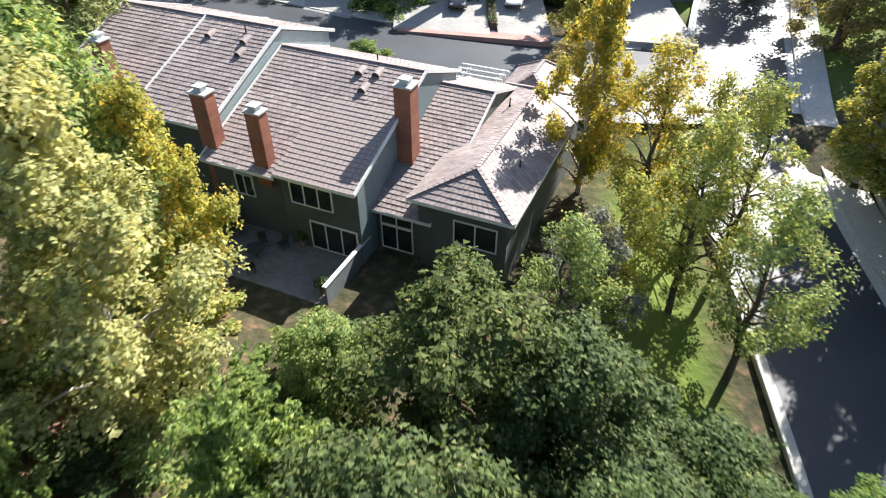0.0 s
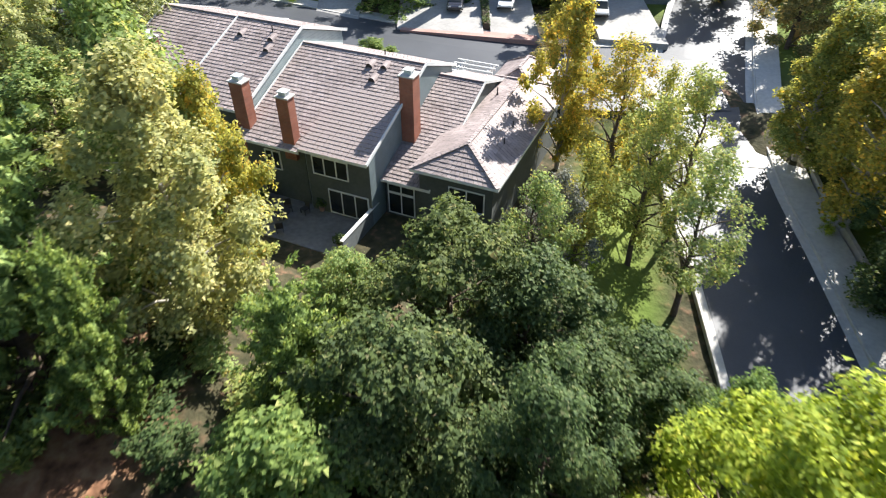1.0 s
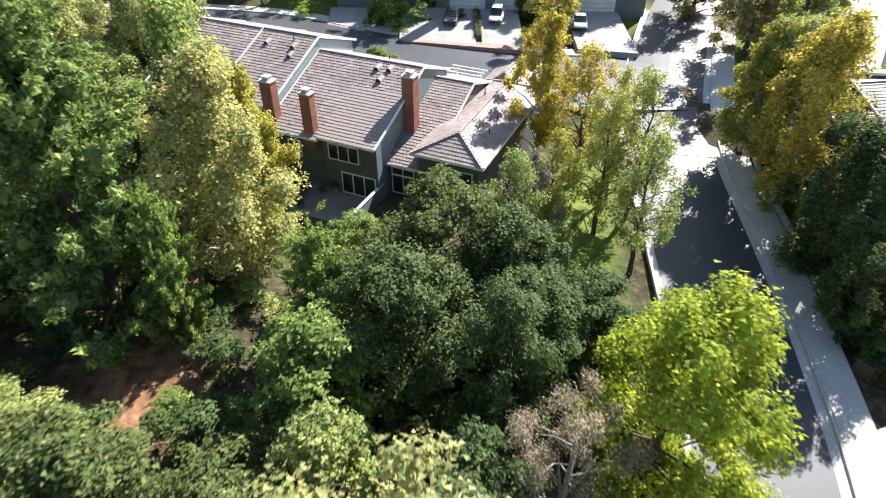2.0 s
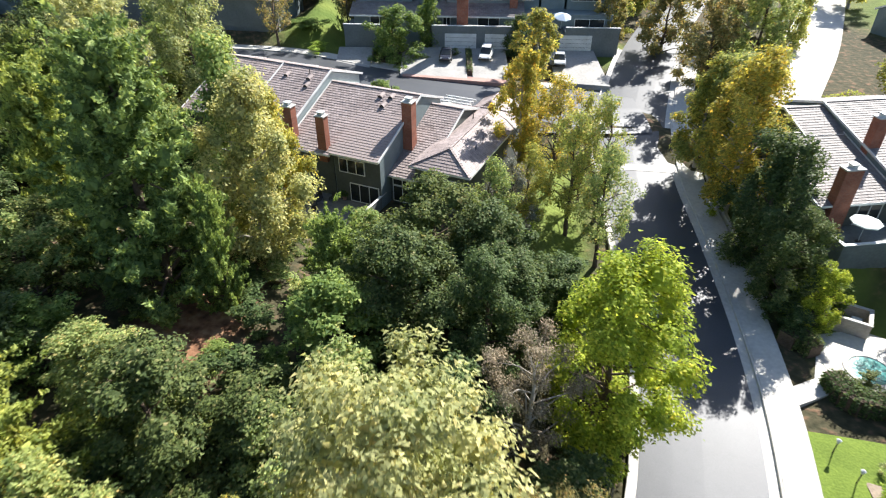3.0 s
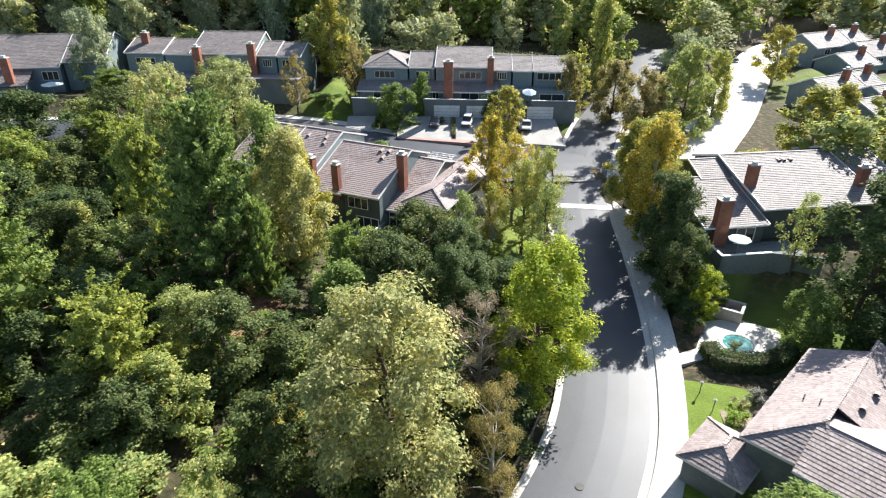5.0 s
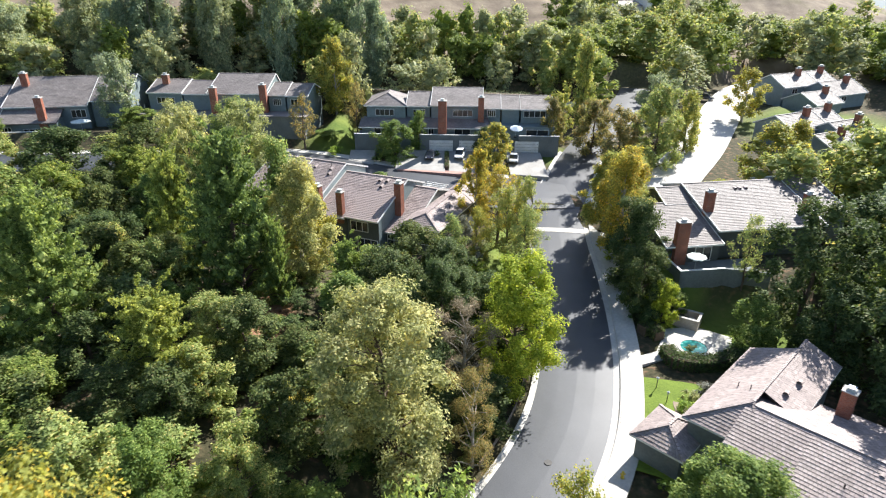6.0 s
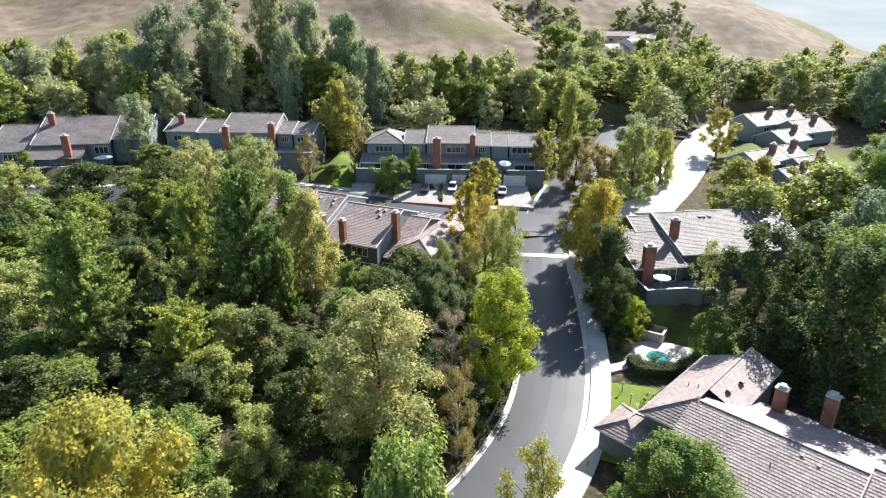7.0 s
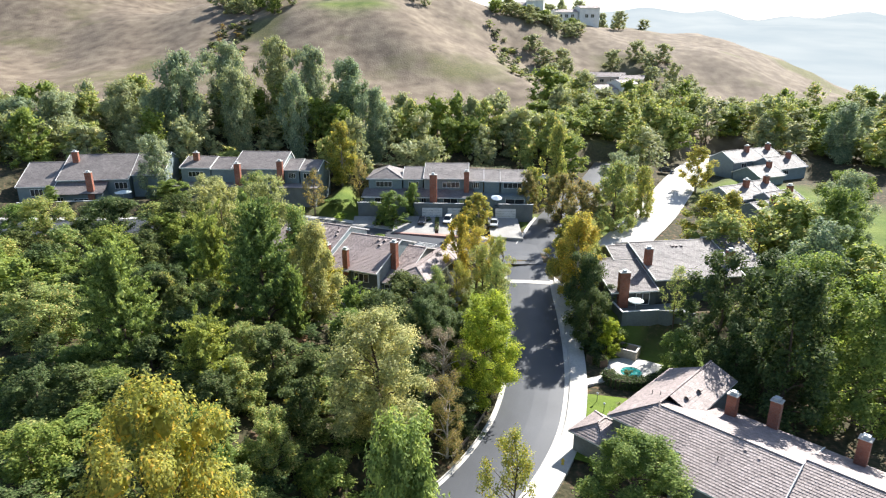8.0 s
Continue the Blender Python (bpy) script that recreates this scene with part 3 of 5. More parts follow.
hip(ha, 2.5, 9.0, 1.5, 18.6, 8.0, 9.3, STUCCO_DARK, TILE, 61, 3.0)
hip(ha, 1.5, 7.0, 17.5, 25.0, 6.8, 8.6, STUCCO_DARK, TILE, 71, 3.0)
chimney(ha, 0.35, 6.1, 5.0, 12.6, 1.1, 1.1)
chimney(ha, -6.75, 0.95, 7.0, 11.8, 1.0, 0.8)
chimney(ha, -11.0, 1.4, 3.0, 12.0, 1.15, 0.9)
chimney(ha, -20.5, 3.0, 9.0, 13.2, 1.0, 0.85)
window(ha, -3.4, 0.52, 6.35, 3.0, 1.55, 2)
window(ha, -2.1, 0.52, 3.2, 3.4, 2.1, 2)
window(ha, -8.7, 0.86, 5.6, 1.4, 1.6, 1)
window(ha, 1.3, 2.38, 3.2, 2.2, 2.6, 1, transom=1.75)
window(ha, 6.6, 1.98, 5.35, 2.7, 1.7, 1)
for a, b in ((-4.2, 8.6), (-3.0, 8.7), (-3.3, 7.3)):
    vent_hood(ha, a, b, 8.45 + 0.366 * b + 0.05, 0.366, 1.1)
for a, b in ((-13.0, 8.3), (-12.7, 7.2), (-16.0, 8.3)):
    vent_hood(ha, a, b, 9.6 + 0.4 * (b - 1.2), 0.4, 1.1)
for a, b, z in ((-13.4, 9.0, 12.7), (-3.8, 10.2, 11.8), (4.6, 13.2, 9.0), (7.4, 9.0, 8.6), (7.6, 6.5, 8.5)):
    vent_pipe(ha, a, b, z)
part("side_screen", box(-10.05, -9.9, -3.0, 1.0, 3.0, 4.6), STUCCO, ha, "patio screen wall")
part("screen_coping", box(-10.1, -9.85, -3.05, 1.0, 4.6, 4.68), TRIM, ha, "white coping")
part("side_screen", box(-0.3, -0.15, -3.6, 1.5, 3.0, 4.4), STUCCO, ha, "patio screen wall")
part("screen_coping", box(-0.35, -0.1, -3.65, 1.5, 4.4, 4.48), TRIM, ha, "white coping")
part("patio_slab", box(-9.9, -0.35, -3.8, 1.4, 2.6, 3.08), PATIO_SHADED, ha, "concrete patio with shade in its grey")

# the house beside the road bend
hn = thing("townhouse", pose(32.1, -9.0, 0, 0, 0, -45), "grey house with hipped pale brown tile roofs and brick chimneys", "house", GROUP_H)
gable(hn, -0.3, 5.2, -4.6, 0.0, 8.0, 4.9, 6.6, 4.2, -0.6, STUCCO, TILE, 111, 0.4, rakes=(0, 0))
gable(hn, 5.2, 15.5, -7.6, 0.0, 8.5, 3.9, 6.62, 4.2, -0.6, STUCCO, TILE, 121, 0.4, rakes=(0, 1))
gable(hn, 15.5, 26.0, -8.6, 1.0, 9.0, 3.3, 6.7, 3.8, -0.6, STUCCO, TILE, 131, 0.4, rakes=(0, 1))
# the hipped front wing whose ridge runs back past the lawn
W_E, W_R = 4.7, 6.75
for k, (el, er, tr, tl) in enumerate((
        ((-4.4, 12.2, W_E), (-4.4, -3.6, W_E), (0.1, 0.2, W_R), (0.1, 12.2, W_R)),
        ((-4.4, -3.6, W_E), (2.0, -3.6, W_E), (0.1, 0.2, W_R), (0.1, 0.2, W_R)),
        ((3.7, 2.4, 5.2), (3.7, 14.4, 5.2), (0.1, 14.4, W_R), (0.1, 2.4, W_R)))):
    roof_plane(hn, el, er, tr, tl, TILE, 161 + k)
    part("fascia", beam(Vector(el) - Vector((0, 0, 0.08)), Vector(er) - Vector((0, 0, 0.08)), 0.07, 0.2), TRIM, hn, "white eave board")
for p, q in (((-4.4, -3.6, W_E), (0.1, 0.2, W_R)), ((2.0, -3.6, W_E), (0.1, 0.2, W_R)), ((0.1, 0.2, W_R), (0.1, 14.4, W_R))):
    hip_line(hn, p, q, TILE)
part("wall", box(-3.9, 0.1, -3.1, 11.9, -0.6, W_E - 0.05), STUCCO, hn)
part("wall", box(0.1, 3.2, -3.1, 14.1, -0.6, 5.1), STUCCO, hn)
bm = bmesh.new()
end = [[bm.verts.new((a, b, z)) for a, z in ((0.1, W_E - 0.06), (3.2, 5.05), (0.1, W_R - 0.2))] for b in (13.9, 14.1)]
bm.faces.new(end[0])
bm.faces.new(end[1][::-1])
bmesh.ops.recalc_face_normals(bm, faces=bm.faces)
part("wall", bm, STUCCO, hn)
hip(hn, -7.8, -2.5, -6.4, -0.5, 2.3, 3.6, STUCCO, TILE, 151, -0.8)
for a, b, z in ((1.6, 4.2, 6.3), (1.9, 7.0, 6.2)):
    vent_hood(hn, a, b, z, 0.0, 1.0)
for a, b, z in ((-2.2, 3.0, 5.7), (-1.0, 2.6, 6.2), (8.6, -3.6, 5.3), (20.0, -3.2, 5.2)):
    vent_pipe(hn, a, b, z)
chimney(hn, 5.9, 6.8, 3.0, 7.5, 1.15, 1.0)
chimney(hn, 10.1, 8.5, 3.0, 7.75, 1.15, 1.0)
chimney(hn, 19.0, 8.0, 3.0, 7.4, 1.15, 1.0)
for a, b in ((10.4, -1.0), (11.9, -1.3)):
    vent_hood(hn, a, b, 6.5 + 0.37 * b, 0.37, 1.0)

# the house over the retaining bank
hr = thing("townhouse", pose(38.0, 19.0, 0, 0, 0, 8), "grey townhouse with broad tile roof above a walled deck", "house", GROUP_H)
gable(hr, -3.4, 4.9, 3.2, 13.0, 13.6, 7.9, 10.4, 10.2, 4.6, STUCCO_DARK, TILE_GREY, 211, 0.6)
gable(hr, 0.6, 6.6, 12.4, 16.5, 22.0, 10.3, 11.6, 9.6, 4.6, STUCCO_DARK, TILE_GREY, 216, 0.5)
gable(hr, 4.9, 21.0, 4.8, 16.6, 23.0, 9.1, 12.0, 9.8, 4.6, STUCCO_DARK, TILE_GREY, 221, 0.5, side_wall=SIDING)
gable(hr, 21.0, 27.0, 8.0, 17.5, 24.0, 9.4, 12.2, 9.8, 4.6, STUCCO, TILE_GREY, 226, 0.5)
chimney(hr, -1.2, 3.6, 4.6, 11.3, 1.7, 1.0)
chimney(hr, 5.6, 9.6, 8.0, 13.1, 1.2, 0.95)
chimney(hr, 20.2, 8.6, 8.0, 12.4, 1.2, 0.95)
for a in (12.5, 13.2, 14.2):
    vent_hood(hr, a, 14.6, 9.1 + 0.246 * 9.8 + 0.05, 0.246, 0.9)
part("deck", box(-2.6, 8.5, -0.3, 3.9, 0.0, 5.2), STUCCO, hr, "walled deck")
part("parapet", box(-2.75, 3.3, -0.45, -0.25, 3.2, 6.1), STUCCO, hr)
part("parapet", box(-2.85, -2.65, -0.45, 4.0, 3.2, 6.1), STUCCO, hr)
part("parapet", beam((3.3, -0.35, 4.65), (8.5, -2.4, 4.65), 0.2, 2.9), STUCCO, hr)
part("screen_coping", box(-2.9, 3.3, -0.5, -0.2, 6.1, 6.19), TRIM, hr, "white coping")
part("screen_coping", box(-2.9, -2.6, -0.2, 4.0, 6.1, 6.19), TRIM, hr, "white coping")
window(hr, 2.4, 3.78, 5.3, 2.4, 2.1, 1)

# the terrace across the side street, with garages below
hf = thing("townhouse", pose(7, 70.5, 0, 0, 0, -3), "blue-grey terraced townhouses with garages and brick chimneys", "house", GROUP_H)
for a0, a1, zf, zr in ((-11.0, -5.8, 15.2, 17.2), (5.2, 9.0, 14.9, 16.7), (9.0, 13.0, 14.8, 16.6), (13.0, 20.0, 14.8, 16.6)):
    gable(hf, a0, a1, 6.0, 12.0, 17.0, zf, zr, 14.5, 6.5, SIDING, TILE_GREY, int(a0 * 7) + 900, 0.5, 0.6, row=0.45)
hip(hf, -19.8, -10.6, 5.6, 17.0, 15.3, 17.3, SIDING, TILE_GREY, 905, 6.5, 0.6, 0.5, 0.45)
gable(hf, -5.8, 5.2, 5.5, 13.5, 18.0, 15.5, 17.9, 15, 6.5, SIDING, TILE_GREY, 911, 0.5, 0.6, row=0.45)
for a0, a1 in ((-20.5, -10.0), (-8.0, 6.5)):
    roof_plane(hf, (a0, 2.2, 11.6), (a1, 2.2, 11.6), (a1, 6.6, 12.9), (a0, 6.6, 12.9), TILE_GREY, int(a0) + 950, 0.6, 0.45)
    part("fascia", beam((a0, 2.15, 11.5), (a1, 2.15, 11.5), 0.06, 0.22), TRIM, hf, "white eave board")
part("wall", box(-20.0, 20.0, 3.4, 7.5, 6.0, 11.8), SIDING, hf)
for a0, a1 in ((-21.0, -14.5), (-7.5, 6.0), (12.6, 20.6)):
    part("garage", box(a0, a1, 0.0, 6.0, 5.2, 10.0), STUCCO, hf)
    part("parapet", box(a0 - 0.05, a1 + 0.05, -0.06, 0.14, 10.0, 10.7), STUCCO, hf)
    part("screen_coping", box(a0 - 0.1, a1 + 0.1, -0.1, 0.18, 10.7, 10.8), TRIM, hf, "white coping")
for a in (-3.2, 2.9, 14.2):
    gd = part("garage_door", box(a - 2.4, a + 2.4, -0.1, -0.02, 7.3, 9.6), TRIM, hf, "white garage door")
    for z in (7.8, 8.4, 9.0):
        part("door_groove", box(a - 2.35, a + 2.35, -0.115, -0.1, z, z + 0.03), DARK, gd)
chimney(hf, -3.0, 1.4, 6.0, 17.3, 1.7, 1.0)
chimney(hf, 4.8, 5.0, 9.0, 17.4, 1.2, 0.9)
for a, w in ((-15.5, 4.0), (1.0, 4.2), (16.0, 4.6), (-8.2, 2.6), (7.0, 1.8)):
    window(hf, a, 5.98, 13.2, w, 1.4, 3)
for a, w in ((-5.5, 1.2), (1.0, 3.4), (16.5, 4.6), (-16, 3.0)):
    window(hf, a, 3.38, 9.2, w, 2.0, 1)

# neighbours along the side street, and those beyond the pale street
hl = thing("townhouse", pose(-43, 80, 0, 0, 0, -4), "blue-grey terraced townhouses behind street trees", "house", GROUP_H)
for a0, a1, zf, zr in ((-18, -10, 16.8, 18.8), (-10, -4, 16.6, 18.6), (9, 13, 16.6, 18.4), (13, 18, 16.5, 18.2)):
    gable(hl, a0, a1, 2.0, 8.0, 14.0, zf, zr, 16, 7.0, SIDING, TILE_GREY, int(a0 * 5) + 1200, 0.5, 0.6, row=0.45)
gable(hl, -4, 9, 1.0, 9.5, 14.0, 17.0, 20.0, 16, 7.0, SIDING, TILE_GREY, 1301, 0.5, 0.6, row=0.45)
part("wall", box(-18.0, 18.0, -2.0, 2.6, 7.0, 13.0), STUCCO, hl)
part("wall", box(-18.5, 18.5, -2.5, 2.6, 13.0, 13.12), TILE_GREY, hl)
for a, b, z in ((-15, 6, 20.0), (-1.5, -1.0, 18.6), (8.6, 1.0, 19.0)):
    chimney(hl, a, b, 7.5, z, 1.4, 1.0)
for a, w in ((-14, 4.0), (2.0, 4.6), (15.5, 3.0), (11, 1.8)):
    window(hl, a, 2.48, 14.4, w, 1.4, 3)

hw = thing("townhouse", pose(-83, 74, 0, 0, 0, 8), "blue-grey townhouses with broad stepped roofs behind a terrace wall", "house", GROUP_H)
gable(hw, -14, -5, 1.6, 11.0, 18.0, 13.8, 18.2, 16, 8.5, SIDING, TILE_GREY, 1401, 0.5, 0.6, row=0.45)
gable(hw, -5, 12, 2.6, 13.0, 20.0, 15.0, 19.6, 16.5, 8.5, SIDING, TILE_GREY, 1411, 0.5, 0.6, row=0.45)
gable(hw, 12, 20, 4.0, 13.0, 20.0, 15.6, 19.8, 17, 8.5, SIDING, TILE_GREY, 1421, 0.5, 0.6, row=0.45)
roof_plane(hw, (-6, -1.6, 12.4), (7, -1.6, 12.4), (7, 4.2, 14.9), (-6, 4.2, 14.9), TILE_GREY, 1431, 0.6, 0.45)
part("wall", box(-5.5, 6.5, -0.6, 6.0, 8.5, 12.6), SIDING, hw)
part("parapet", box(-12, 12, -3.0, -2.8, 8.0, 11.0), STUCCO, hw)
part("screen_coping", box(-12, 12, -3.05, -2.75, 11.0, 11.1), TRIM, hw, "white coping")
chimney(hw, 4.0, -0.4, 9.0, 17.4, 1.5, 1.0)
chimney(hw, -2.5, 10.0, 15.0, 20.8, 1.4, 1.0)
for a, b, z, w in ((-3.5, -0.62, 9.8, 2.0), (1.5, -0.62, 9.4, 3.4), (-9.5, 2.08, 11.4, 3.0), (9.8, 3.08, 12.4, 3.0)):
    window(hw, a, b, z, w, 1.7, 2)

for ex, ey, rows in ((84, 70, ((-9, -1, -6, 10.0, 12.2), (-1, 9, -3, 10.6, 13.2), (-8, 3, 4, 11.4, 13.8), (3, 11, 6, 11.2, 13.6))), (101, 108, ((-12, -2, -8, 11.5, 13.8), (-2, 11, -5, 12.5, 15.2), (-10, 3, 3, 13.8, 16.4), (3, 13, 5, 13.4, 16.0)))):
    he = thing("townhouse", pose(ex, ey, 0, 0, 0, 25), "cluster of grey townhouses with stepped pale roofs", "house", GROUP_H)
    for k, (a0, a1, b0, ze, zr) in enumerate(rows):
        gable(he, a0, a1, b0, b0 + 5, b0 + 10, ze, zr, ze, 6.5, SIDING, TILE_GREY, 1500 + k * 10 + int(ex), 0.5, 0.6, row=0.45)
        window(he, (a0 + a1) / 2 - 2.0, b0 + 0.48, ze - 1.8, 2.0, 1.3, 1)
        chimney(he, (a0 + a1) / 2 + 2.5, b0 + 4, 8.0, zr + 1.2, 1.3, 1.0)

hv = thing("villa", pose(94, 264, land1(94, 264), 0, 0, -20), "beige villa with low tile roofs on the far slope", "house")
gable(hv, -14, 6, -5, 0, 5, 4.2, 6.2, 4.2, -6, STUCCO_BEIGE, TILE, 1601, 0.5, 0.8, row=0.6)
gable(hv, 4, 16, -9, -4, 3, 3.4, 5.2, 3.4, -6, STUCCO_BEIGE, TILE, 1611, 0.5, 0.8, row=0.6)
for a in (-10, -5, 0):
    window(hv, a, -4.52, 1.4, 2.0, 1.6, 1)


# ---- plants ----
def unit(v):
    return v / np.maximum(np.linalg.norm(v, axis=-1, keepdims=True), 1e-6)


def lumps(centres, radii, flat, fine, rng):
    """Dense inner foliage: a rough many-sided lump in the heart of each clump, as an array of triangles."""
    bm = bmesh.new()
    if fine:
        bmesh.ops.create_icosphere(bm, subdivisions=1, radius=1.0)
    else:
        bmesh.ops.create_uvsphere(bm, u_segments=4, v_segments=2, radius=1.0)
    bm.verts.ensure_lookup_table()
    ball = np.array([v.co[:] for v in bm.verts])
    tri = np.array([[v.index for v in f.verts] for f in bm.faces])
    bm.free()
    n = len(centres)
    rough = rng.uniform(0.62, 1.3, (n, len(ball), 1))
    v = centres[:, None, :] + ball[None] * rough * radii[:, None, None] * flat
    v[..., 2] = np.maximum(v[..., 2], 0.03)
    return v[:, tri].reshape(-1, 3, 3)


def leaf_mesh(name, pos, out, size, ratio, rng, droop=0.0, spread=0.6, heart=None):
    """One pointed three-cornered leaf at each place, facing roughly outwards, with triangles of inner foliage."""
    n = len(pos)
    nor = unit(out * 0.6 + np.array([0, 0, 0.4]) + rng.normal(0, spread * 0.55, (n, 3)))
    ax = unit(np.cross(nor, rng.normal(0, 1, (n, 3))) + out * 0.5 - np.array([0, 0, droop]))
    sd = unit(np.cross(nor, ax))
    ln = size * rng.uniform(0.6, 1.4, (n, 1))
    wd = ln * ratio
    v = np.empty((n, 3, 3), np.float32)
    v[:, 0] = pos - ax * ln * 0.4 + sd * wd * 0.6
    v[:, 1] = pos + ax * ln * 0.6
    v[:, 2] = pos - ax * ln * 0.3 - sd * wd * 0.6 + nor * wd * 0.15
    return faces_mesh(name, v if heart is None else np.concatenate([v, heart]))


def faces_mesh(name, v):
    """A mesh of free leaves from an array of their three corners."""
    n = len(v)
    me = bpy.data.meshes.new(name)
    me.vertices.add(3 * n)
    me.vertices.foreach_set("co", np.ascontiguousarray(v, np.float32).reshape(-1))
    me.loops.add(3 * n)
    me.loops.foreach_set("vertex_index", np.arange(3 * n, dtype=np.int32))
    me.polygons.add(n)
    me.polygons.foreach_set("loop_start", np.arange(0, 3 * n, 3, dtype=np.int32))
    me.update(calc_edges=True)
    return me


def limbs_mesh(name, segs, sides=5):
    """Tapered limbs: each from p to q with radii r0, r1, in one mesh."""
    v, f = [], []
    ang = [2 * math.pi * i / sides for i in range(sides)]
    for p, q, r0, r1 in segs:
        p, q = Vector(p), Vector(q)
        m = (q - p).to_track_quat("Z", "Y").to_matrix()
        k = len(v)
        for c, r in ((p, r0), (q, r1)):
            v += [tuple(c + m @ Vector((r * math.cos(a), r * math.sin(a), 0))) for a in ang]
        f += [(k + i, k + (i + 1) % sides, k + sides + (i + 1) % sides, k + sides + i) for i in range(sides)]
        f.append(tuple(k + sides + i for i in range(sides)))
    me = bpy.data.meshes.new(name)
    me.from_pydata(v, [], f)
    me.polygons.foreach_set("use_smooth", [True] * len(me.polygons))
    return me


# shape, boughs, bough size (part of the radius), sprays a bough, leaf length, width ratio, droop, crown's lower edge (part of the height), fullness of leaf, bark
KINDS = {
    "oak": ("dome", 40, 0.30, 8, 0.17, 0.75, 0.0, 0.0, 1.0, BARK),
    "sycamore": ("tall", 38, 0.30, 7, 0.17, 0.85, 0.15, 0.06, 0.8, BARK_PALE),
    "gold": ("tall", 34, 0.27, 6, 0.18, 0.8, 0.1, 0.14, 0.62, BARK_PALE),
    "sparse": ("tall", 34, 0.23, 6, 0.14, 0.75, 0.1, 0.26, 0.36, BARK),
    "rust": ("dome", 36, 0.3, 7, 0.17, 0.75, 0.1, 0.06, 0.8, BARK),
    "lime": ("dome", 34, 0.32, 7, 0.2, 0.55, 0.3, 0.06, 0.95, BARK),
    "pine": ("cone", 96, 0.21, 5, 0.26, 0.42, -0.6, 0.02, 1.5, BARK),
    "young_pine": ("cone", 64, 0.25, 5, 0.26, 0.42, -0.6, 0.02, 1.3, BARK),
    "pale": ("dome", 54, 0.28, 8, 0.16, 0.6, 0.5, 0.02, 1.15, BARK),
    "grey": ("dome", 26, 0.28, 6, 0.13, 0.35, 0.0, 0.04, 0.7, BARK_PALE),
    "green": ("dome", 38, 0.3, 8, 0.17, 0.75, 0.05, 0.04, 1.0, BARK),
    "poplar": ("column", 36, 0.34, 6, 0.18, 0.7, 0.0, 0.03, 0.7, BARK),
    "eucalyptus": ("head", 44, 0.34, 8, 0.2, 0.6, 0.3, 0.05, 1.4, BARK_PALE),
    "bush": ("mound", 12, 0.4, 5, 0.34, 0.7, 0.1, 0.0, 0.1, BARK),
}
LEAVES = {"hi": (23000, 1.2), "mid": (10000, 1.65), "lo": (2700, 2.3)}   # leaves in a crown, and how much larger each is
H0, R0 = 12.0, 4.0


def crown_width(shape, t):
    """Half width of a crown of that shape at the height t, from 0 at its foot to 1 at its top."""
    if shape == "cone":
        return np.clip(1.04 - t, 0, 1) ** 0.5 * np.interp(t, [0, 0.12], [0.75, 1.0])
    if shape == "tall":
        return 0.95 * np.sin(math.pi * np.clip(0.14 + 0.82 * t, 0, 1)) ** 0.6
    if shape == "column":
        return 0.8 * np.sin(math.pi * np.clip(0.1 + 0.86 * t, 0, 1)) ** 0.5
    if shape == "head":  # bare below, full above
        return np.interp(t, [0, 0.25, 0.5, 0.8, 0.95, 1], [0.35, 0.65, 0.92, 1.0, 0.8, 0.5])
    return np.clip(1 - (np.abs(t - 0.4) / 0.63) ** 3, 0.02, 1) ** (1 / 2.6)


